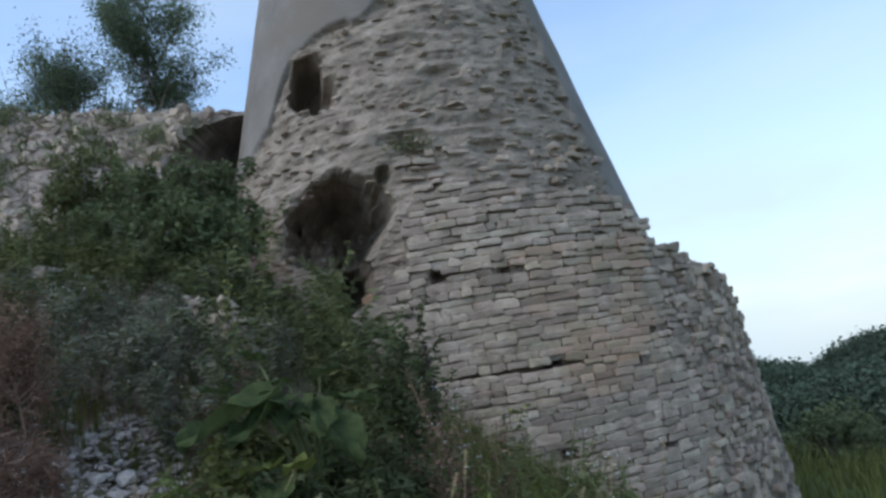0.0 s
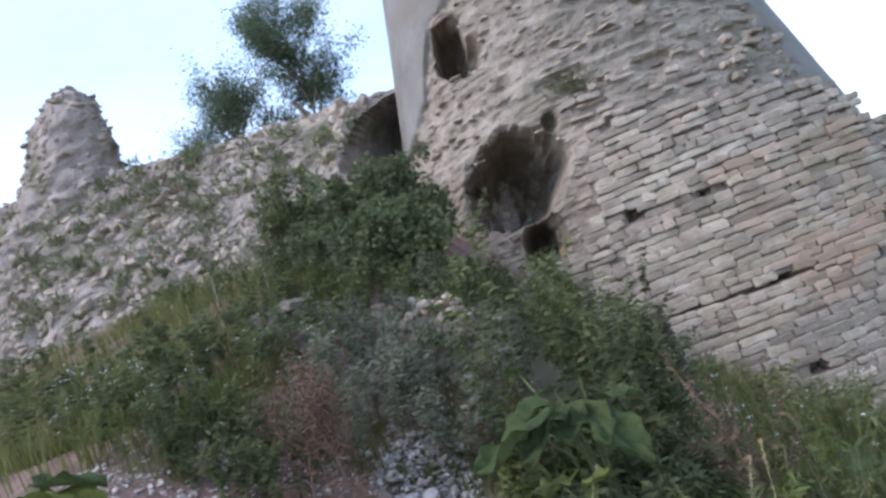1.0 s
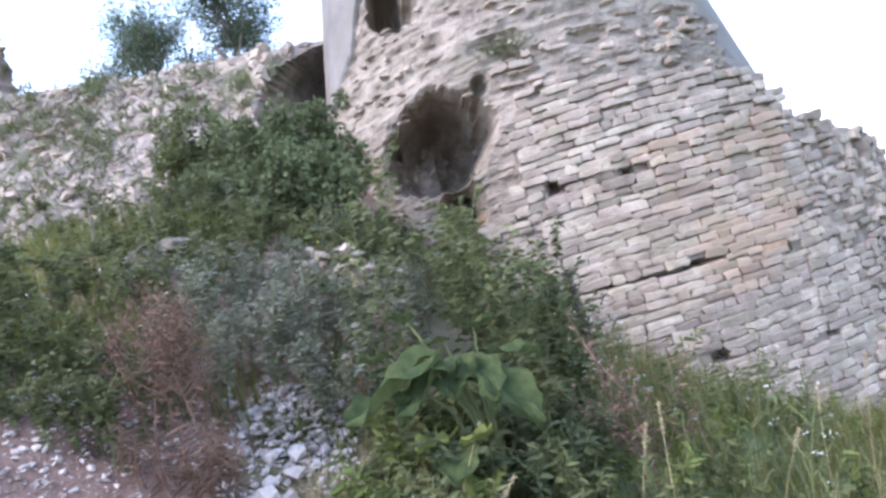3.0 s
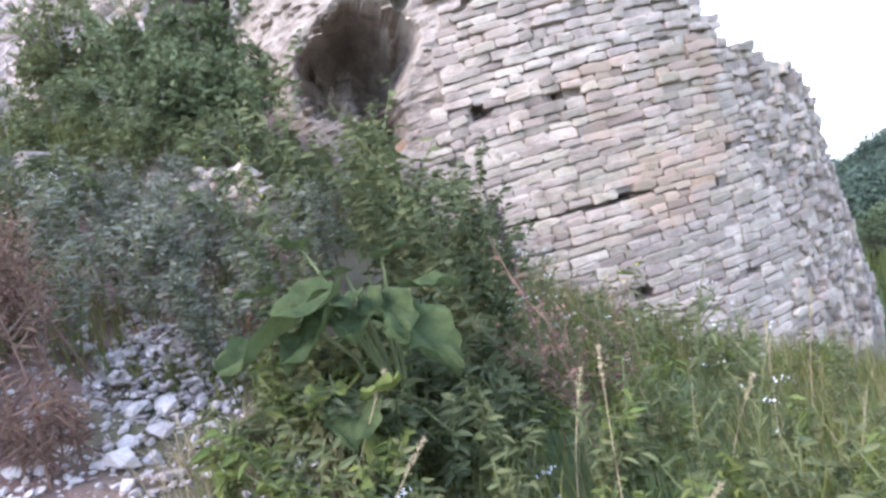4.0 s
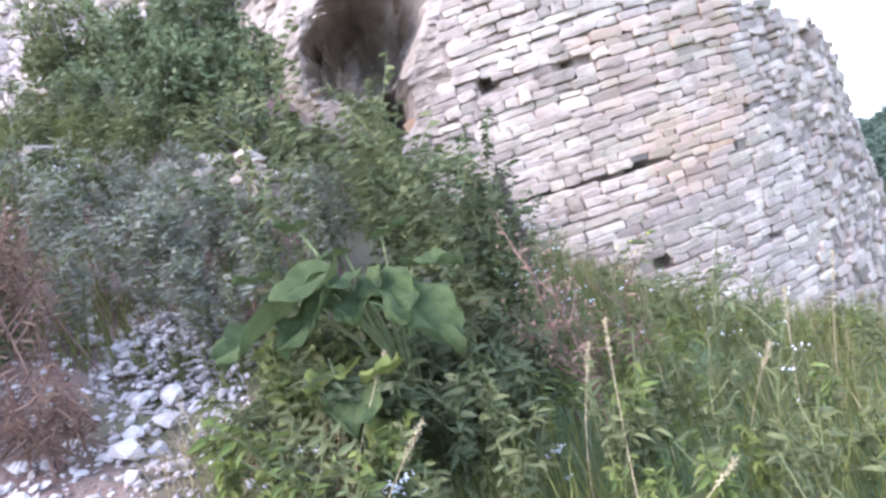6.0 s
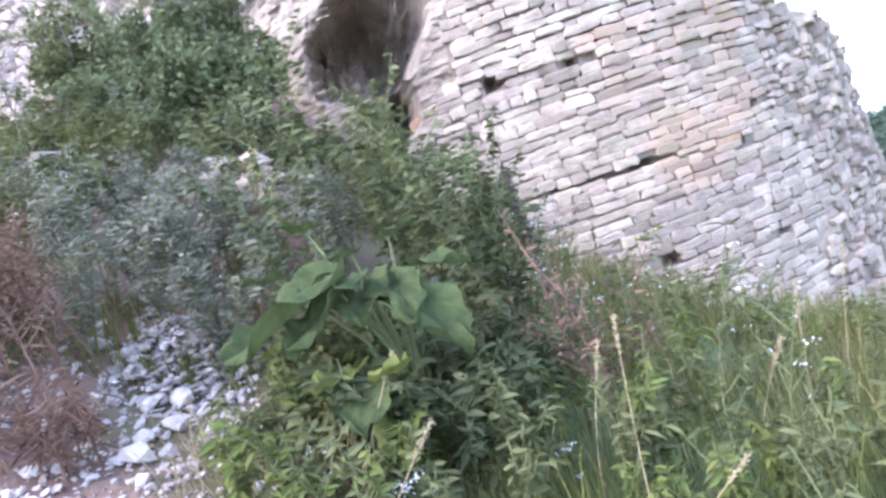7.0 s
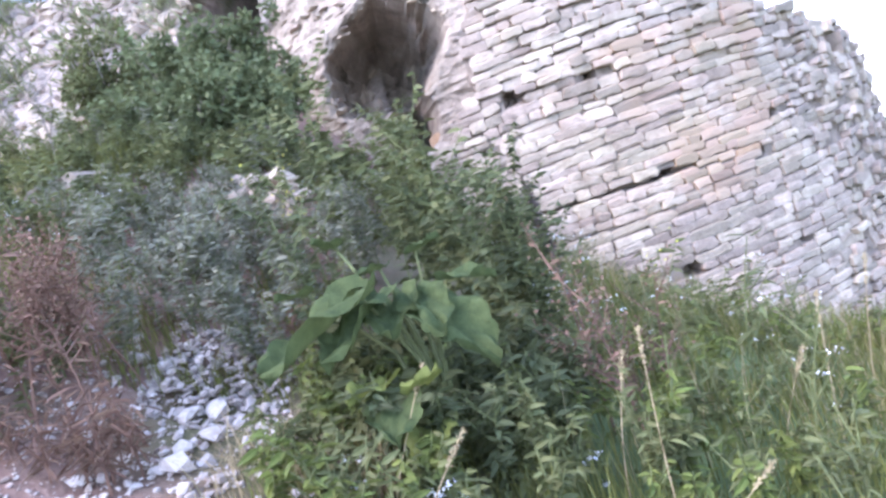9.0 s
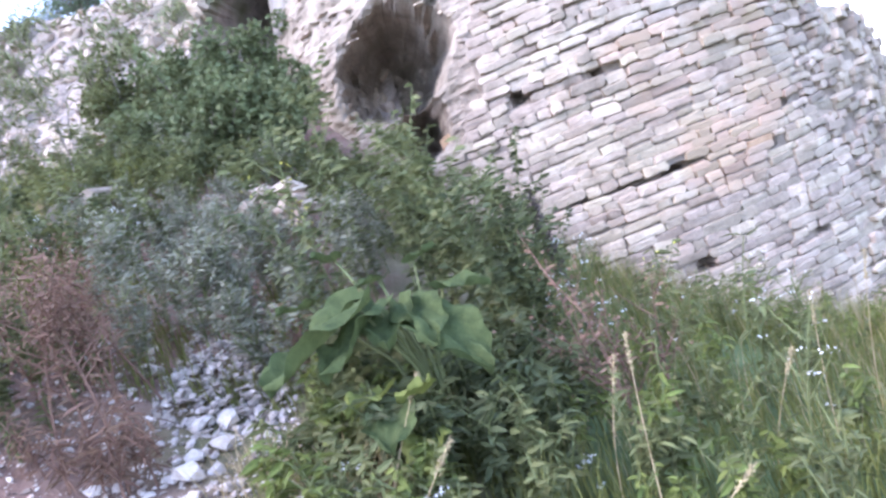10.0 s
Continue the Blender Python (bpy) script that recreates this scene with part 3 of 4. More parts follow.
# ---------------------------------------------------------------- plants
def rand_dirs(r, n, up=0.3):
    d = r.normal(size=(n, 3))
    d[:, 2] = d[:, 2] * 0.6 + up
    return d / np.linalg.norm(d, axis=1, keepdims=True)


def clump_points(r, n, blobs):
    """Points in and on several ovals (centre, radii)."""
    w = np.array([b[3] * b[4] * b[5] for b in blobs]) ** 0.67
    k = r.choice(len(blobs), n, p=w / w.sum())
    b = np.array(blobs)[k]
    d = r.normal(size=(n, 3))
    d /= np.linalg.norm(d, axis=1, keepdims=True)
    return b[:, :3] + d * b[:, 3:] * (0.55 + 0.5 * r.random((n, 1)) ** 0.6), d


def crown(name, r, n, blobs, size, mat, parent, label=""):
    p, d = clump_points(r, n, blobs)
    way = rand_dirs(r, n, 0.0) + 0.5 * d
    nr = rand_dirs(r, n, 0.8)
    v, f = leaf_mesh(p, way, nr, size * (0.6 + 0.7 * r.random(n)), size * (0.45 + 0.3 * r.random(n)))
    return piece(name, mesh_of(name, v, f, mat), parent, label)


def spread_blobs(r, n, c, rad, size):
    out = []
    for _ in range(n):
        d = r.normal(size=3)
        d /= np.linalg.norm(d)
        q = np.array(c) + d * np.array(rad) * (0.35 + 0.65 * r.random())
        s = size * (0.6 + 0.7 * r.random())
        out.append((*q, s, s, s * 0.8))
    return out


def build_tree(name, label, x, y, z, height, spread, seed, leaves=7000):
    r = np.random.default_rng(seed)
    ob = thing(name, label, "tree", pose(x, y, z), "trees on the bank")
    trunk = [(0.06 * k * r.normal(), 0.06 * k * r.normal(), height * 0.75 * k / 6) for k in range(7)]
    piece("trunk", mesh_of("trunk", *tube(trunk, 0.09, 0.03, 7), BARK), ob)
    P = []
    for k in range(16):
        a, h = 6.28 * r.random(), height * (0.12 + 0.62 * r.random())
        reach = spread * (0.45 + 0.55 * r.random()) * (1.1 - 0.35 * h / height)
        root = np.array([0, 0, h * 0.85])
        tip = np.array([math.cos(a) * reach, 0.7 * math.sin(a) * reach, h + (0.1 + 0.2 * r.random()) * height])
        limb = np.stack([root + (tip - root) * q + np.array([0, 0, 0.12 * math.sin(3.1 * q)]) for q in np.linspace(0, 1, 5)])
        piece("limb", mesh_of("limb", *tube(limb, 0.03, 0.008, 5), BARK), ob)
        for q in np.linspace(0.25, 1.0, 7):
            o = root + (tip - root) * q + np.array([0, 0, 0.12 * math.sin(3.1 * q)])
            e = o + (0.25 + 0.45 * r.random()) * (rand_dirs(r, 1, 0.35)[0] + 0.3 * (tip - root) / np.linalg.norm(tip - root))
            piece("twig", mesh_of("twig", *tube([o, (o + e) / 2 + 0.02 * r.normal(size=3), e], 0.008, 0.003, 4), BARK), ob)
            u = r.random((int(leaves / 112), 1)) ** 0.7
            P.append(o + (e - o) * u + (0.08 + 0.09 * u) * r.normal(size=(len(u), 3)))
    P = np.concatenate(P)
    n = len(P)
    v, f = leaf_mesh(P, rand_dirs(r, n, -0.1), rand_dirs(r, n, 0.7), 0.062 * (0.6 + 0.7 * r.random(n)), 0.036 * (0.7 + 0.5 * r.random(n)))
    piece("crown", mesh_of("crown", v, f, TREELEAF), ob)["kind"] = "stuff"


build_tree("deciduous_tree", "bushy young tree growing on top of the rubble bank", -5.0, 15.0, 6.5, 4.3, 1.6, 3, 26000)
build_tree("deciduous_tree", "smaller sapling beside a bigger tree on the bank", -7.0, 15.0, 6.7, 3.2, 0.95, 4, 11000)
build_tree("deciduous_tree", "low sapling at the edge of the bank", -8.1, 15.2, 6.8, 2.0, 0.75, 6, 4000)


def build_bush(name, label, c, rad, seed, n, size, mat, count):
    r = np.random.default_rng(seed)
    base = np.array([c[0], c[1], float(ground_z(c[0], c[1]))])
    ob = thing(name, label, "bush", pose(*base))
    rel = np.array(c) - base
    blobs = spread_blobs(r, count * 2, rel, rad, 0.2)
    for q in range(count // 2):
        a = 6.28 * r.random()
        foot = rel + np.array([rad[0] * math.cos(a), rad[1] * math.sin(a), 0.0]) * r.random()
        blobs += [(*(foot + np.array([0.05 * r.normal(), 0, rad[2] * (0.7 + 0.25 * s)])), 0.07, 0.07, 0.12) for s in range(3)]
    for b in blobs[::3]:
        piece("stem", mesh_of("stem", *tube([(0.25 * r.normal(), 0.15 * r.normal(), -0.1), np.array(b[:3]) * [0.6, 0.6, 0.5], b[:3]], 0.018, 0.006), BARK), ob)
    crown("foliage", r, n, blobs, size, mat, ob)
    return ob


build_bush("shrub", "dense dark green shrub before the rubble bank", (-2.9, 8.9, 3.5), (1.05, 0.55, 0.62), 12, 19000, 0.075, BUSH, 52)
build_bush("shrub", "loose green shrub on the slope of the bank", (-3.75, 8.9, 3.7), (0.5, 0.5, 0.75), 13, 6500, 0.07, WEED, 20)


build_bush("shrub", "dark low shrub filling the ground behind the stone ledge", (-2.6, 8.0, 3.05), (1.0, 0.4, 0.42), 14, 10000, 0.068, BUSH, 30)


build_bush("shrub", "broad low shrub on the slope falling away behind the tower", (9.6, 18.6, -2.2), (2.2, 1.6, 0.8), 15, 9000, 0.12, BUSH, 40)
build_bush("shrub", "broad low shrub on the slope falling away behind the tower", (12.2, 17.2, -2.7), (1.8, 1.6, 0.9), 16, 7000, 0.12, WEED, 34)


def upright_plant(name, r, height, n_leaf, leaf, width, mat, stem_mat, branch=4, droop=0.3, tip=None):
    """A tall weed: stem, side twigs, leaves along them; tip: (material, count, size) for the seed or flower head."""
    ob = thing(name, "", "weed")
    bend = 0.12 * height * r.normal(size=2)
    hh = np.linspace(0, 1, 7)
    spine = np.stack([bend[0] * hh ** 2, bend[1] * hh ** 2, height * hh], 1)
    piece("stem", mesh_of("stem", *tube(spine, 0.006, 0.002), stem_mat), ob)
    P, W = [], []
    twigs = [spine]
    for _ in range(branch):
        s = 0.25 + 0.6 * r.random()
        a = 6.28 * r.random()
        root = np.array([np.interp(s, hh, spine[:, i]) for i in range(3)])
        L = height * (0.18 + 0.22 * r.random())
        end = root + L * np.array([0.6 * math.cos(a), 0.6 * math.sin(a), 0.75])
        tw = np.stack([root + (end - root) * q + np.array([0, 0, -0.05 * L * math.sin(3.1 * q)]) for q in np.linspace(0, 1, 4)])
        piece("twig", mesh_of("twig", *tube(tw, 0.004, 0.0015, 4), stem_mat), ob)
        twigs.append(tw)
    for _ in range(n_leaf):
        tw = twigs[int(r.integers(len(twigs)))] if r.random() < 0.75 else spine
        q = (0.12 + 0.88 * r.random()) * (len(tw) - 1)
        i = min(int(q), len(tw) - 2)
        P.append(tw[i] + (tw[i + 1] - tw[i]) * (q - i))
        a = 6.28 * r.random()
        W.append((math.cos(a), math.sin(a), 0.5 - droop * 2 * r.random()))
    k = len(P)
    sc = 0.6 + 0.6 * r.random(k)
    v, f = leaf_mesh(P, W, rand_dirs(r, k, 1.2), leaf * sc, width * sc, 0.35, True)
    piece("foliage", mesh_of("foliage", v, f, mat), ob)["kind"] = "stuff"
    if tip:
        m, count, size = tip
        heads = np.array([t[-1] for t in twigs])
        hp = heads[r.integers(len(heads), size=count)] + (0.012 if m is PETAL else 0.045) * r.normal(size=(count, 3)) * ([1, 1, 0.3] if m is PETAL else [1, 1, 1.5])
        v, f = leaf_mesh(hp, rand_dirs(r, count, 0.6), rand_dirs(r, count, 0.5), size, size * 0.7)
        piece("flower_head", mesh_of("flower_head", v, f, m), ob)["kind"] = "stuff"
    return ob


def sow(kinds, spots, label, group, r, lean=0.08, size=(0.85, 1.2)):
    """Stand copies of the built plants on the ground; the first ones take the first spots."""
    for k, (x, y) in enumerate(spots):
        z = float(ground_z(x, y)) - 0.02
        s = size[0] + (size[1] - size[0]) * r.random()
        m = pose(x, y, z, math.degrees(lean * r.normal()), math.degrees(lean * r.normal()), 360 * r.random())
        if k < len(kinds):
            ob = kinds[k]
            ob.matrix_basis = m
        else:
            ob = copy_thing(kinds[k % len(kinds)], m)
        ob.scale = (s, s, s)
        tagged(ob, label, "", group)


def spots(r, n, x0, x1, y0, y1):
    return [(x0 + (x1 - x0) * r.random(), y0 + (y1 - y0) * r.random()) for _ in range(n)]


r = np.random.default_rng(31)
sow([upright_plant("nettle", r, 1.25 - 0.08 * k, 250, 0.062, 0.028, NETTLE if k % 2 else WEED, STEM, 9) for k in range(5)],
    spots(r, 28, -1.35, -0.15, 5.2, 6.5), "tall green nettle-like weed in the thicket before the tower", "weeds in the thicket", r)
sow([upright_plant("wormwood", r, 0.55, 190, 0.055, 0.016, WORM, STEM, 9, 0.2, (WORM, 60, 0.018)) for _ in range(4)],
    spots(r, 26, -2.6, -1.3, 5.0, 6.1), "grey-green wormwood with feathery leaves", "wormwood on the slope", r)
sow([upright_plant("tall_weed", r, 0.6, 130, 0.065, 0.024, WEED if k else NETTLE, STEM, 7) for k in range(4)],
    spots(r, 34, -4.2, -2.4, 5.0, 7.0) + spots(r, 52, -7.5, -3.2, 4.6, 9.0), "dense green weed on the slope", "weeds on the slope", r)
sow([upright_plant("wormwood", r, 0.5, 120, 0.045, 0.014, WORM, STEM, 4, 0.2) for _ in range(2)],
    spots(r, 12, -3.4, -1.6, 7.3, 8.0), "pale wormwood spikes on the stone ledge", "weeds on the ledge", r)
sow([upright_plant("wormwood", r, 0.36, 150, 0.045, 0.014, WORM, STEM, 9, 0.2, (WORM, 40, 0.016)) for _ in range(3)],
    spots(r, 70, -3.3, -1.2, 6.0, 6.85), "low silvery wormwood before the stone ledge", "wormwood by the ledge", r)
sow([upright_plant("tall_weed", r, 0.4, 120, 0.055, 0.02, WEED if k else NETTLE, STEM, 9, 0.3) for k in range(3)],
    spots(r, 95, -3.8, -0.9, 7.1, 8.4), "bushy green weed behind the stone ledge", "weeds behind the ledge", r)
sow([upright_plant("dry_dock", r, 0.75, 70, 0.06, 0.013, DRY, DRY, 12, 0.5, (DRY, 240, 0.014)) for _ in range(3)],
    [(-1.97, 4.38), (-2.1, 4.5), (-1.95, 4.62), (-2.22, 4.42), (-2.08, 4.72), (-2.34, 4.6), (-2.2, 4.85), (-2.05, 4.95)], "withered red-brown dock with seed heads", "dry docks by the stones", r, 0.1)
sow([upright_plant("withered_weed", r, 0.36, 60, 0.10, 0.010, DRY, DRY, 11, 0.6) for _ in range(2)],
    [(-1.95, 4.32), (-2.05, 4.36), (-2.16, 4.33), (-1.9, 4.45), (-2.27, 4.38), (-2.0, 4.5), (-1.5, 5.2), (-1.35, 5.15), (-1.42, 5.35), (-1.25, 5.3)], "drooping half-dry weed at the path's edge", "withered weeds", r)
sow([upright_plant("brown_weed", r, 0.75, 60, 0.05, 0.014, DRY, DRY, 9, 0.3, (DRY, 70, 0.02)) for _ in range(2)],
    [(-0.16, 4.9), (0.02, 5.0), (-0.05, 4.7), (0.15, 5.1)], "thin dried brown weed in the grass", "dry weeds", r)
sow([upright_plant("yarrow", r, 0.7, 40, 0.06, 0.012, WEED, STEM, 8, 0.2, (PETAL, 42, 0.012)) for _ in range(3)],
    [(-0.25, 5.4), (-0.1, 5.5), (0.05, 5.6), (-0.2, 5.6), (0.3, 5.5), (0.7, 5.7), (0.5, 4.6), (1.1, 6.0), (-0.32, 5.5), (0.0, 5.35), (-0.15, 5.3)], "yarrow with flat white flower heads among the grass", "yarrows", r)
sow([upright_plant("low_herb", r, 0.36, 70, 0.06, 0.022, LIGHTLEAF if k < 2 else WEED, STEM, 7, 0.4) for k in range(4)],
    spots(r, 46, -1.25, 1.0, 3.9, 4.9) + spots(r, 26, -1.36, -0.7, 4.0, 4.9), "fresh green broad-leaved herb", "herbs along the path", r)
sow([upright_plant("green_herb", r, 0.5, 90, 0.06, 0.018, WEED if k else LIGHTLEAF, STEM, 7, 0.4) for k in range(4)],
    spots(r, 78, -0.6, 3.0, 4.0, 8.0), "green herb among the grass", "herbs in the meadow", r)
sow([upright_plant("sapling", r, 1.7, 150, 0.075, 0.018, WEED, BARK, 9, 0.7) for _ in range(2)],
    [(-3.75, 7.3), (-3.45, 7.1), (-3.95, 7.0), (-4.3, 7.6)], "slender willowy sapling with narrow leaves", "saplings on the slope", r, 0.05)
sow([upright_plant("mullein", r, 0.95, 24, 0.09, 0.03, WEED, STEM, 1, 0.4, (YELLOW, 8, 0.015)), upright_plant("mullein", r, 0.8, 20, 0.09, 0.03, WEED, STEM, 1, 0.4)],
    [(0.3, 5.2), (0.55, 5.3)], "slender tall green weed before the wall", "slender weeds", r, 0.03)


def seed_spike(x, y, height, lean):
    r = np.random.default_rng(int(abs(x) * 1000))
    ob = thing("dried_spike", "dark dry seed spike of a weed in front of the wall", "weed", pose(x, y, float(ground_z(x, y)) - 0.03))
    for k in range(4):
        top = np.array([lean[0] + 0.08 * r.normal(), lean[1], height * (0.8 + 0.25 * r.random())])
        sp = [top * q + np.array([0, 0, 0.0]) for q in np.linspace(0, 1, 5)]
        piece("stem", mesh_of("stem", *tube(sp, 0.006, 0.003), DARKSEED), ob)
        n = 150
        q = 0.6 + 0.4 * r.random(n)
        v, f = leaf_mesh(top * q[:, None] + 0.012 * r.normal(size=(n, 3)), rand_dirs(r, n, 0.4), rand_dirs(r, n), 0.03, 0.014)
        piece("seed_head", mesh_of("seed_head", v, f, DARKSEED), ob)["kind"] = "stuff"


sow([upright_plant("yarrow", r, 0.5, 60, 0.055, 0.013, WEED, STEM, 6, 0.3, (PETAL, 20, 0.012)) for _ in range(2)],
    spots(r, 20, -4.6, -2.5, 4.5, 6.2), "white-flowering yarrow on the weedy slope", "yarrows on the slope", r)
sow([upright_plant("tall_weed", r, 0.35, 110, 0.05, 0.018, WEED, STEM, 8, 0.3) for _ in range(2)],
    spots(r, 16, -3.3, -2.5, 6.75, 7.3) + spots(r, 14, -1.7, -0.8, 7.4, 8.6), "small green weed on bare soil by the ledge", "weeds by the ledge", r)
sow([upright_plant("tall_weed", r, 0.42, 130, 0.05, 0.02, WEED if k else NETTLE, STEM, 9, 0.3) for k in range(3)],
    spots(r, 26, -3.5, -2.3, 4.38, 5.0) + spots(r, 8, -2.9, -2.4, 4.3, 4.5), "green weed at the edge of the bare path", "weeds at the path's edge", r)
sow([upright_plant("wormwood", r, 0.62, 190, 0.05, 0.015, WORM, STEM, 9, 0.2, (WORM, 60, 0.018)) for _ in range(2)],
    spots(r, 12, -1.95, -1.1, 5.45, 6.2) + spots(r, 6, -1.38, -0.95, 6.3, 6.95), "tall silvery wormwood beside the thicket", "wormwood on the slope", r)
sow([upright_plant("yellow_flowered_weed", r, 0.75, 60, 0.05, 0.018, WEED, STEM, 6, 0.3, (YELLOW, 60, 0.02))],
    [(-1.66, 6.25)], "tall weed with yellow-green flower heads by the ledge", "", r, 0.02, (1.0, 1.0))
sow([upright_plant("yarrow", r, 0.22, 26, 0.05, 0.012, WEED, STEM, 3, 0.2, (PETAL, 60, 0.012)) for _ in range(2)],
    [(-1.0, 4.15), (-0.8, 4.05), (-0.74, 4.1), (-0.3, 4.4)], "low yarrow with white flower heads among the burdock and herbs", "low yarrows", r)
seed_spike(-0.06, 6.0, 1.2, (0.0, 0.0))


def seed_stalk(x, y, top, bend, name="grass_stalk"):
    """A long straw with a seed head."""
    r = np.random.default_rng(int(1000 * abs(x + 3 * y)))
    z = float(ground_z(x, y)) - 0.02
    ob = thing(name, "long straw-coloured grass stalk with a seed head", "grass", pose(x, y, z), "tall grass stalks")
    e = np.array([top[0] - x, top[1] - y, top[2] - z])
    sp = np.stack([e * [q ** bend, q ** bend, q] for q in np.linspace(0, 1, 9)])
    piece("stalk", mesh_of("stalk", *tube(sp, 0.0026, 0.0012), STRAW), ob)
    n = 60
    q = 0.84 + 0.16 * r.random(n)
    c = np.stack([e[0] * q ** bend, e[1] * q ** bend, e[2] * q], 1) + 0.004 * r.normal(size=(n, 3))
    d = np.tile(sp[-1] - sp[-2], (n, 1))
    v, f = leaf_mesh(c, d / np.linalg.norm(d[0]) + 0.35 * r.normal(size=(n, 3)), rand_dirs(r, n), 0.014, 0.006)
    piece("seed_head", mesh_of("seed_head", v, f, STRAW), ob)["kind"] = "stuff"


seed_stalk(-0.12, 4.0, (-0.01, 4.3, 1.17), 1.6)
seed_stalk(-0.22, 4.3, (-0.06, 4.5, 1.05), 1.8)
seed_stalk(-0.3, 3.8, (0.16, 3.9, 0.81), 1.0)
seed_stalk(-0.95, 3.9, (-0.72, 4.3, 1.28), 1.3)
seed_stalk(-0.9, 3.7, (-0.6, 3.9, 1.15), 1.5)
seed_stalk(0.6, 4.6, (0.75, 4.8, 0.95), 1.8)
seed_stalk(1.0, 5.2, (1.2, 5.3, 0.9), 1.5)
seed_stalk(0.3, 4.4, (0.5, 4.4, 0.9), 1.7)


# ---------------------------------------------------------------- burdock
def big_leaf(r, root, tip, width, sag, cup=0.10, n=29, m=19, wave=0.085):
    """A large heart-shaped leaf with veins and a wavy rim, from its stalk's end to its tip."""
    root, tip = np.array(root, float), np.array(tip, float)
    way = tip - root
    L = np.linalg.norm(way)
    way /= L
    side = np.cross(way, (0, 0, 1))
    side /= np.linalg.norm(side)
    up = np.cross(side, way)
    v = []
    ph = 6.28 * r.random()
    for i in range(n):
        u = i / (n - 1)
        half = width * 0.5 * (math.sin(math.pi * min(1, 0.12 + 0.88 * u) ** 0.75) ** 0.7 if u < 1 else 0.02)
        back = 0.16 * L * max(0, 1 - 3.2 * u)
        half *= 1 + 0.08 * math.sin(17 * u + ph) + 0.06 * math.sin(31 * u + 2 * ph)
        for j in range(m):
            s = 2 * j / (m - 1) - 1
            a = abs(s)
            h = cup * width * a ** 1.5 - sag * L * u * u - 0.02 * L * (1 - a) * (u > 0.05)
            h += wave * L * a * math.sin(9 * u + 5 * s + ph) + 0.038 * L * abs(math.sin(10 * u - 5.5 * a)) * a ** 0.5 + 0.012 * L * math.sin(23 * u + 19 * s + 2 * ph) * a - 0.02 * L * (a < 0.12)
            v.append(root + way * (L * u - back * a) + side * half * s + up * h)
    return np.array(v), grid_faces(n, m)


def build_burdock():
    r = np.random.default_rng(77)
    x, y = -0.72, 4.62
    z = float(ground_z(x, y)) - 0.03
    base = np.array([x, y, z])
    ob = thing("burdock", "large burdock with broad drooping green leaves", "plant", pose(x, y, z))
    leaves = [
        ((-0.90, 4.52, 1.55), (-1.28, 4.32, 1.42), 0.30, 0.10), ((-0.84, 4.56, 1.52), (-1.06, 4.30, 1.40), 0.22, 0.16),
        ((-0.66, 4.55, 1.43), (-0.46, 4.35, 1.21), 0.25, 0.14), ((-0.72, 4.60, 1.48), (-0.62, 4.36, 1.36), 0.20, 0.15),
        ((-0.80, 4.60, 1.48), (-0.80, 4.36, 1.40), 0.22, 0.12), ((-0.92, 4.66, 1.56), (-1.02, 4.54, 1.54), 0.2, 0.1),
        ((-0.6, 4.75, 1.48), (-0.40, 4.72, 1.46), 0.2, 0.15), ((-0.85, 4.8, 1.60), (-0.92, 4.7, 1.62), 0.14, 0.1),
        ((-0.76, 4.30, 1.20), (-0.68, 4.16, 1.28), 0.14, 0.08), ((-0.84, 4.32, 1.20), (-0.84, 4.08, 1.14), 0.22, 0.2),
        ((-0.88, 4.38, 1.24), (-0.98, 4.20, 1.26), 0.17, 0.1), ((-0.74, 4.3, 1.08), (-0.78, 4.05, 1.02), 0.18, 0.25),
        ((-1.0, 4.82, 1.74), (-1.06, 4.72, 1.80), 0.11, 0.1), ((-1.15, 4.72, 1.60), (-1.24, 4.6, 1.64), 0.14, 0.1),
        ((-0.7, 4.9, 1.62), (-0.58, 4.85, 1.66), 0.13, 0.1)]
    for root, tip, w, sag in leaves:
        a = np.array(root) - base
        sp = [np.array([0.02 * r.normal(), 0.02 * r.normal(), 0.0]), a * [0.35, 0.35, 0.6], a]
        piece("leaf_stalk", mesh_of("leaf_stalk", *tube(sp, 0.012, 0.006), STEM), ob)
        v, f = big_leaf(r, a, np.array(tip) - base, w, sag)
        piece("leaf", mesh_of("leaf", v, f, LIGHTLEAF if root[2] < 1.25 and w < 0.2 else BURDOCK, True), ob)


build_burdock()
r = np.random.default_rng(78)
sow([upright_plant("low_herb", r, 0.42, 110, 0.07, 0.028, NETTLE if k else WEED, STEM, 9, 0.4) for k in range(3)],
    spots(r, 34, -1.2, -0.25, 4.55, 5.1) + spots(r, 10, -1.0, -0.5, 4.3, 4.6) + spots(r, 12, -1.15, -0.5, 4.95, 5.3), "dark leafy herb in the shade of the burdock", "herbs under the burdock", r, size=(0.8, 1.25))


def small_burdock(x, y, size, seed, lean):
    r = np.random.default_rng(seed)
    ob = thing("burdock", "young burdock with a few pale green leaves in the weeds", "plant", pose(x, y, float(ground_z(x, y)) - 0.02))
    for k in range(5):
        a = lean + 1.1 * (k - 2) + 0.3 * r.normal()
        d = np.array([math.cos(a), math.sin(a), 0.0])
        root = d * 0.1 * size + np.array([0, 0, size * (0.7 + 0.4 * r.random())])
        piece("leaf_stalk", mesh_of("leaf_stalk", *tube([(0, 0, 0), root * 0.6, root], 0.008, 0.004), STEM), ob)
        v, f = big_leaf(r, root, root + d * size * 0.6 + np.array([0, 0, -0.05]), size * 0.5, 0.2)
        piece("leaf", mesh_of("leaf", v, f, LIGHTLEAF if k % 2 else BURDOCK, True), ob)


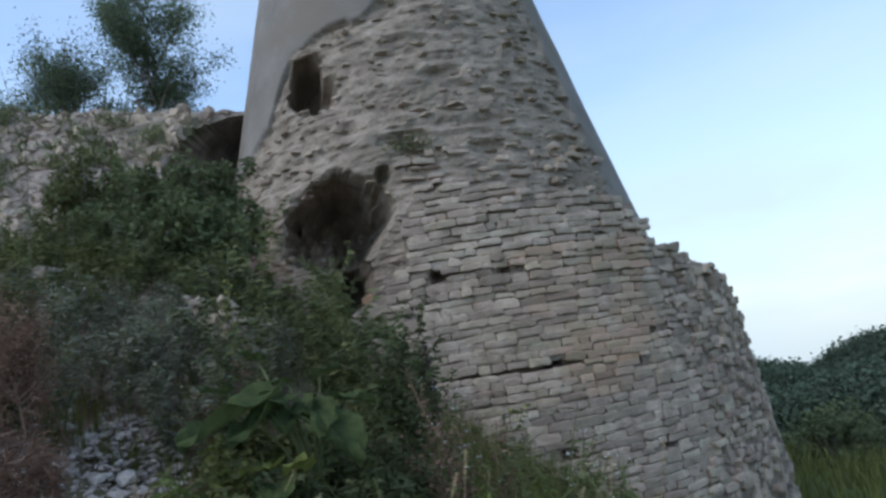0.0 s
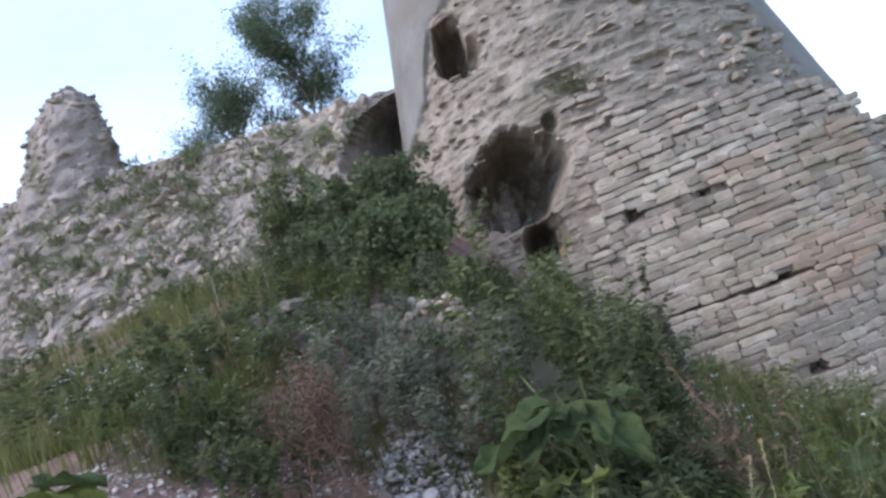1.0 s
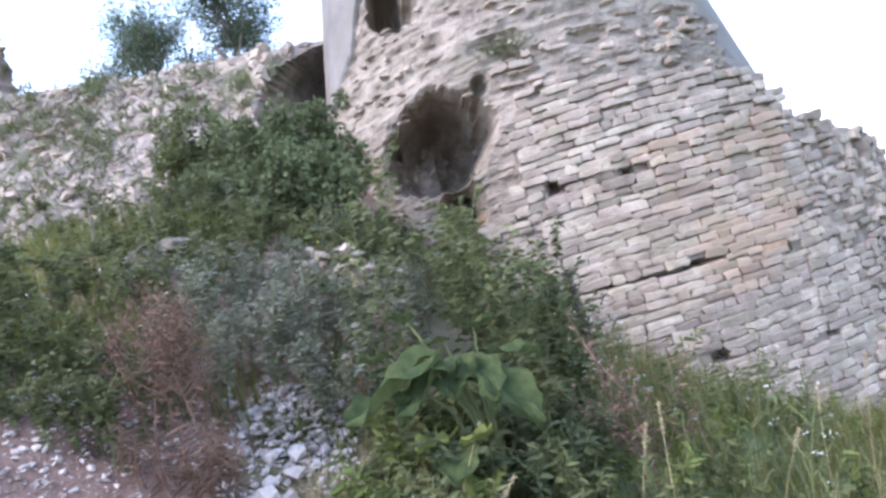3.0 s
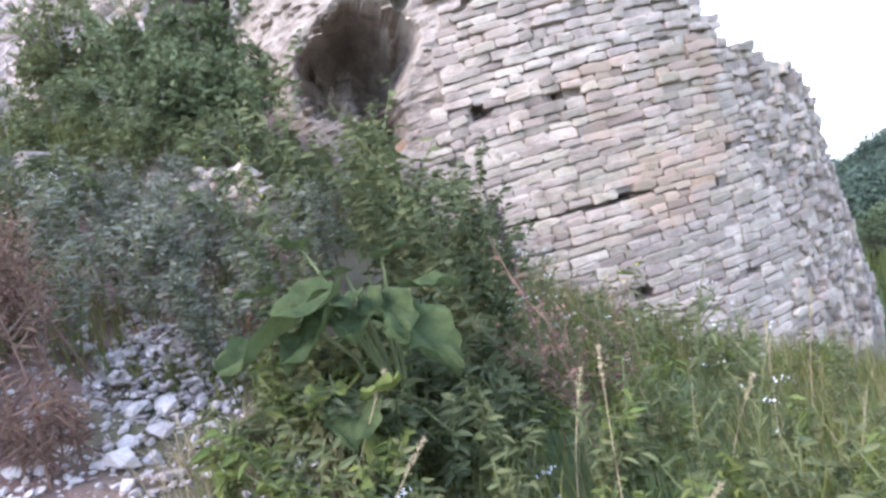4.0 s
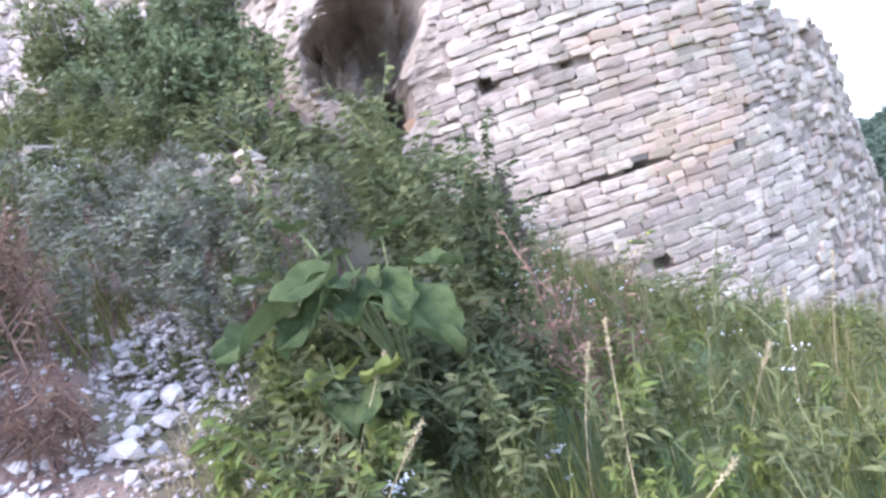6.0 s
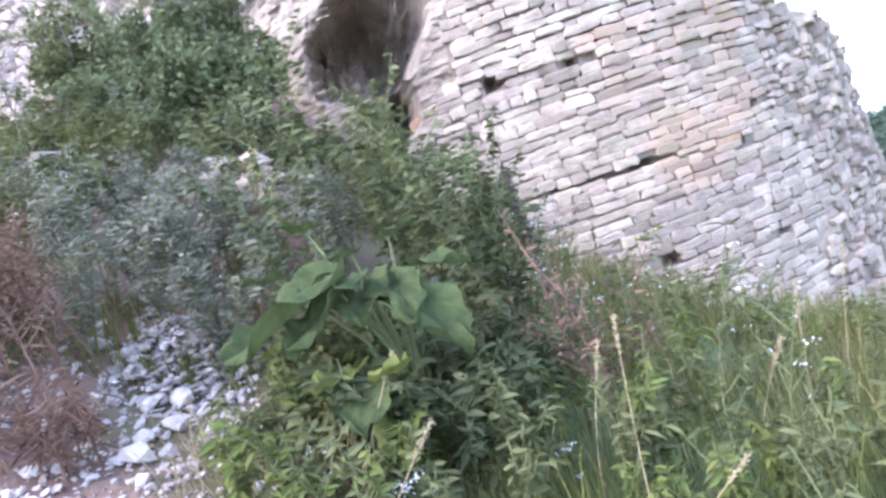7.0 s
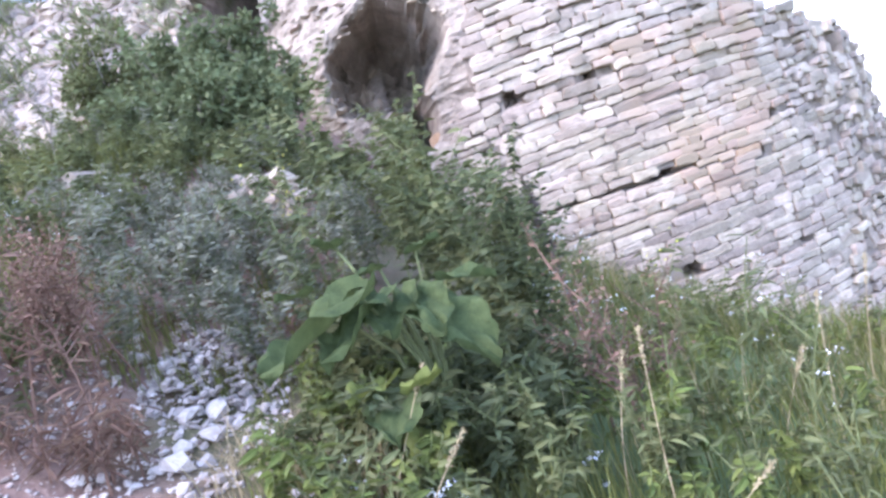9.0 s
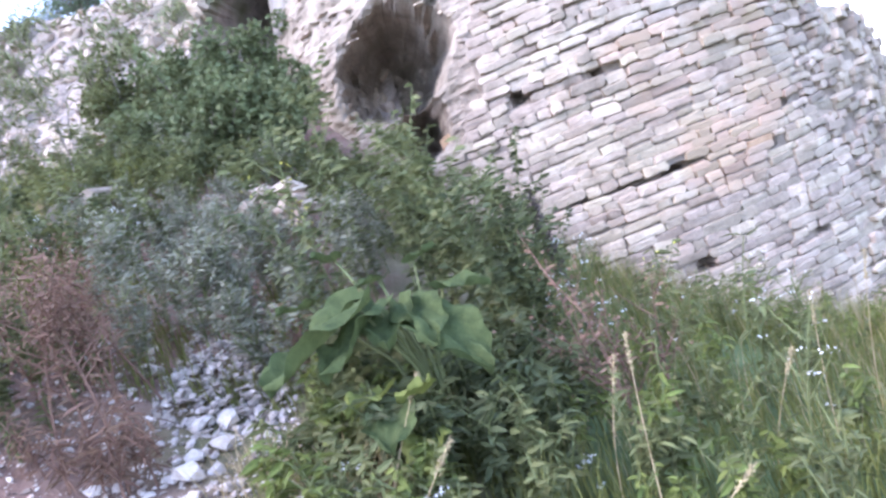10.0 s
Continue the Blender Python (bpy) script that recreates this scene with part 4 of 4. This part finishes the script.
small_burdock(-2.9, 3.45, 0.42, 5, -1.2)
small_burdock(-3.9, 5.6, 0.5, 6, -1.0)


# ---------------------------------------------------------------- grass
def grass_field(name, label, r, n, area, h, width, mat, lean=0.35):
    x0, x1, y0, y1 = area
    x, y = x0 + (x1 - x0) * r.random(n), y0 + (y1 - y0) * r.random(n)
    keep = fbm(x * 1.5, y * 1.5, 3.3, 3) > -0.25 + 0.1 * r.normal(size=n)
    x, y = x[keep], y[keep]
    n = len(x)
    hh = h * (0.45 + 0.8 * r.random(n)) * (0.8 + 0.5 * fbm(x, y, 1.1, 2))
    a = 6.28 * r.random(n)
    d = np.stack([np.cos(a), np.sin(a), 0 * a], 1)
    p = np.stack([x, y, ground_z(x, y) - 0.02], 1)
    b = lean * (0.3 + r.random(n))[:, None]
    up = np.array([0, 0, 1.0])
    s = np.cross(d, up) * (width * (0.6 + 0.8 * r.random(n)))[:, None]
    H = hh[:, None]
    v = np.stack([p - s / 2, p + s / 2, p + d * H * b * 0.25 + up * H * 0.5 - s * 0.4, p + d * H * b * 0.25 + up * H * 0.5 + s * 0.4,
                  p + d * H * b * 0.75 + up * H * 0.85 - s * 0.2, p + d * H * b * 0.75 + up * H * 0.85 + s * 0.2, p + d * H * b * 1.2 + up * H * 0.98], 1).reshape(-1, 3)
    k = 7 * np.arange(n)[:, None]
    f = (k + np.array([0, 1, 3, 2])).tolist() + (k + np.array([2, 3, 5, 4])).tolist() + (k + np.array([4, 5, 6])).tolist()
    ob = new(name, mesh_of(name, v, f, mat))
    return tagged(ob, label, "grass", kind="stuff")


r = np.random.default_rng(41)
grass_field("meadow_grass", "lush green meadow grass below the wall", r, 18000, (-0.5, 4.2, 3.4, 9.0), 0.42, 0.006, GRASS)
grass_field("meadow_grass", "dry seeding grass tips in the meadow", r, 2600, (-0.4, 4.0, 4.4, 8.8), 0.6, 0.0025, STRAW, 0.4)
grass_field("slope_grass", "rough grass and herbs on the slope", r, 6000, (-4.6, -1.2, 4.9, 6.1), 0.25, 0.006, GRASS)
grass_field("slope_grass", "long grass and weeds on the rising slope", r, 14000, (-8.0, -2.9, 4.4, 9.4), 0.4, 0.007, GRASS)
grass_field("slope_grass", "short grass and herbs on the soil behind the stone ledge", r, 5200, (-3.7, -1.0, 7.0, 8.9), 0.24, 0.007, GRASS)
grass_field("slope_grass", "rough grass on the slope that falls away behind the tower", r, 9000, (5.0, 14.5, 9.0, 24.0), 0.7, 0.03, GRASS)
grass_field("bank_grass", "sparse grass at the edge of the bare path", r, 1800, (-1.42, -0.2, 3.5, 4.6), 0.22, 0.005, GRASS)


# ---------------------------------------------------------------- stones on the ground
def rubble_patch(name, label, r, n, area, lo, hi, mat, power=3, keep=None, heap=0.0):
    x0, x1, y0, y1 = area
    pts, sizes = [], []
    while len(pts) < n:
        x, y = x0 + (x1 - x0) * r.random(), y0 + (y1 - y0) * r.random()
        if keep and not keep(x, y):
            continue
        s = lo + (hi - lo) * r.random() ** power
        pts.append((x, y, float(ground_z(x, y)) + 0.12 * s + (heap * r.random() * max(0.0, 1 - np.hypot((x - (x0 + x1) / 2) / (x1 - x0), (y - (y0 + y1) / 2) / (y1 - y0)) * 2) if heap else 0.0)))
        sizes.append(s)
    return tagged(new(name, mesh_of(name, *scatter_rocks(np.array(pts), sizes, r, 0.35), mat)), label, "rubble", kind="stuff")


grass_field("dry_grass_tuft", "fans of dry straw at the path's edge", r, 130, (-1.62, -1.3, 4.25, 4.6), 0.3, 0.004, STRAW, 1.0)
grass_field("dry_grass_tuft", "straw-coloured dead grass among the herbs", r, 90, (-1.15, -0.85, 4.15, 4.4), 0.32, 0.004, STRAW, 0.9)


def bank_tufts():
    """Tufts of dry grass and small weeds rooted in the rubble bank."""
    r = np.random.default_rng(91)
    P, D = [], []
    for _ in range(170):
        x, u = -10.5 + 8.0 * r.random(), 0.05 + 0.95 * r.random()
        z = 3.1 + (float(bank_top(x)) - 3.1) * u
        if np.hypot((x + 2.5) / 0.9, (z - 5.35) / 0.9) < 1.2:
            continue
        n = int(14 + 30 * r.random())
        root = np.array([x, float(bank_y(x, u)) - 0.05, z])
        P.append(root + r.normal(size=(n, 3)) * [0.10, 0.05, 0.06])
        d = rand_dirs(r, n, 0.9)
        d[:, 1] -= 0.4
        D.append(d)
    P, D = np.concatenate(P), np.concatenate(D)
    n = len(P)
    v, f = leaf_mesh(P, D, rand_dirs(r, n), 0.12 + 0.12 * r.random(n), 0.022, 0.3)
    tagged(new("bank_weeds", mesh_of("bank_weeds", v, f, DRYGREEN)), "small dry tufts growing on the rubble bank", "weeds", kind="stuff")


bank_tufts()


def core_tuft():
    """A patch of grass that grows on the broken core."""
    r = np.random.default_rng(17)
    n = 200
    phi, z = -2.7 + 2.6 * r.normal(size=n), 4.42 + 0.06 * r.normal(size=n)
    d = rand_dirs(r, n, 0.8)
    d[:, 1] -= 0.5
    v, f = leaf_mesh(on_core(phi, core_r(z) - 0.04, z), d, rand_dirs(r, n), 0.07 + 0.08 * r.random(n), 0.009, 0.3)
    tagged(new("wall_grass", mesh_of("wall_grass", v, f, DRYGREEN)), "patch of grass rooted in the broken tower wall", "grass", kind="stuff")


core_tuft()

r = np.random.default_rng(51)
bare = lambda x, y: x + 0.35 * (y - 4.2) < -1.2
rubble_patch("gravel", "pale chips and crumbs of limestone on the soil", r, 3800, (-3.6, -1.0, 3.2, 5.3), 0.012, 0.07, CHALK, 4, bare)
rubble_patch("soil_crumbs", "brown crumbs of soil on the path", r, 2500, (-3.6, -1.0, 3.2, 5.0), 0.01, 0.05, DIRTCLOD, 3, bare)
rubble_patch("rubble_heap", "heap of grey limestone chips below the weeds", r, 760, (-2.1, -1.5, 4.75, 5.5), 0.02, 0.08, GREYCHIP, 1.8, heap=0.22)


def loose_stones():
    r = np.random.default_rng(61)
    for x, y, s, h in ((-1.78, 4.50, 0.12, 0.03), (-1.80, 4.60, 0.11, 0.03), (-1.70, 4.54, 0.07, 0.02), (-1.85, 4.48, 0.07, 0.01), (-1.71, 4.68, 0.12, 0.03),
                       (-1.74, 4.85, 0.11, 0.03), (-1.86, 4.82, 0.16, 0.02), (-1.62, 4.9, 0.09, 0.02), (-2.16, 5.1, 0.12, 0.04), (-1.68, 5.02, 0.13, 0.03),
                       (-1.7, 4.35, 0.07, 0.02), (-1.6, 4.4, 0.08, 0.02), (-1.98, 4.12, 0.14, 0.02), (-2.1, 4.38, 0.08, 0.02), (-1.98, 4.98, 0.1, 0.03), (-1.85, 5.02, 0.11, 0.03)):
        v, f = rock(r, s * 0.62, 0.55)
        m = turn3(0.3 * r.normal(), 0.3 * r.normal(), 6.28 * r.random())
        ob = new("loose_stone", mesh_of("loose_stone", v @ m.T, f, CHALK))
        ob.location = (x, y, float(ground_z(x, y)) + h)
        tagged(ob, "angular whitish limestone lump lying on the soil", "stone", "loose stones by the path")


loose_stones()


# ---------------------------------------------------------------- stone ledge on the slope
def build_ledge():
    r = np.random.default_rng(71)
    ob = thing("stone_ledge", "low remains of a pale stone wall overgrown by weeds", "ruined wall", pose(-2.35, 7.05, 0))
    for c in range(6):
        for k in range(22):
            t = k / 21 + 0.03 * r.normal()
            x, y = -3.05 + 1.45 * t, 7.45 - 0.75 * t
            zt = 2.78 - 0.42 * t
            v, f = block(0.06 + 0.08 * r.random(), 0.18, 0.04 + 0.04 * r.random(), r, 0.4) if k % 3 else rock(r, 0.07, 0.4)
            o = piece("stone", mesh_of("stone", v, f, LIME_RUBBLE), ob)
            o.matrix_basis = pose(x + 2.35 + 0.01 * r.normal(), y - 7.05 + 0.06 * r.normal(), zt - 0.05 - 0.055 * c - 0.05 * abs(r.normal()), 14 * r.normal(), 14 * r.normal(), -27 + 25 * r.normal())
    slab = thing("fallen_slab", "pale flat slab jutting from the overgrown slope", "stone", pose(-3.3, 6.9, 2.42))
    for k, (w, d, h, z) in enumerate(((0.5, 0.4, 0.1, 0.4), (0.42, 0.36, 0.12, 0.28), (0.46, 0.36, 0.16, 0.14), (0.5, 0.4, 0.2, -0.03))):
        v, f = block(w, d, h, r, 0.15)
        o = piece("layer", mesh_of("layer", v, f, CORE), slab)
        o.matrix_basis = pose(0.03 * r.normal(), 0.02 * r.normal(), z, 0, 0, -15 + 5 * r.normal())


build_ledge()


# ---------------------------------------------------------------- far wooded hills
def build_hill(x, y, z, rx, ry, h, seed):
    r = np.random.default_rng(seed)
    n = 4000
    a, q = 6.28 * r.random(n), np.sqrt(r.random(n))
    px, py = x + rx * q * np.cos(a), y + ry * q * np.sin(a)
    hz = z + h * (1 - q ** 2.2) + 1.2 * fbm(px * 0.12, py * 0.12, 1.0, 3)
    pts, d = np.stack([px, py, hz], 1), rand_dirs(r, n, 0.5)
    big = 0.45 * (0.5 + 0.8 * r.random(n))
    m = 22
    v, f = leaf_mesh(np.repeat(pts, m, 0) + r.normal(size=(m * n, 3)) * [1.0, 1.0, 0.5], rand_dirs(r, m * n, 0.2), rand_dirs(r, m * n, 0.6), np.repeat(big, m), np.repeat(big, m) * 0.7)
    ob = tagged(new("far_wood", mesh_of("far_wood", v, f, FAR_HAZED)), "distant dark green wooded hillside with haze tinted into its leaves", "woods", kind="stuff")


build_hill(38, 95, -16, 30, 26, 10.5, 1)
build_hill(66, 88, -16, 24, 26, 12, 2)
build_hill(60, 40, -22, 26, 30, 12, 3)
build_hill(30, 52, -13, 17, 20, 4.5, 4)
build_hill(34, 50, -10.5, 15, 14, 6.0, 5)


facing()
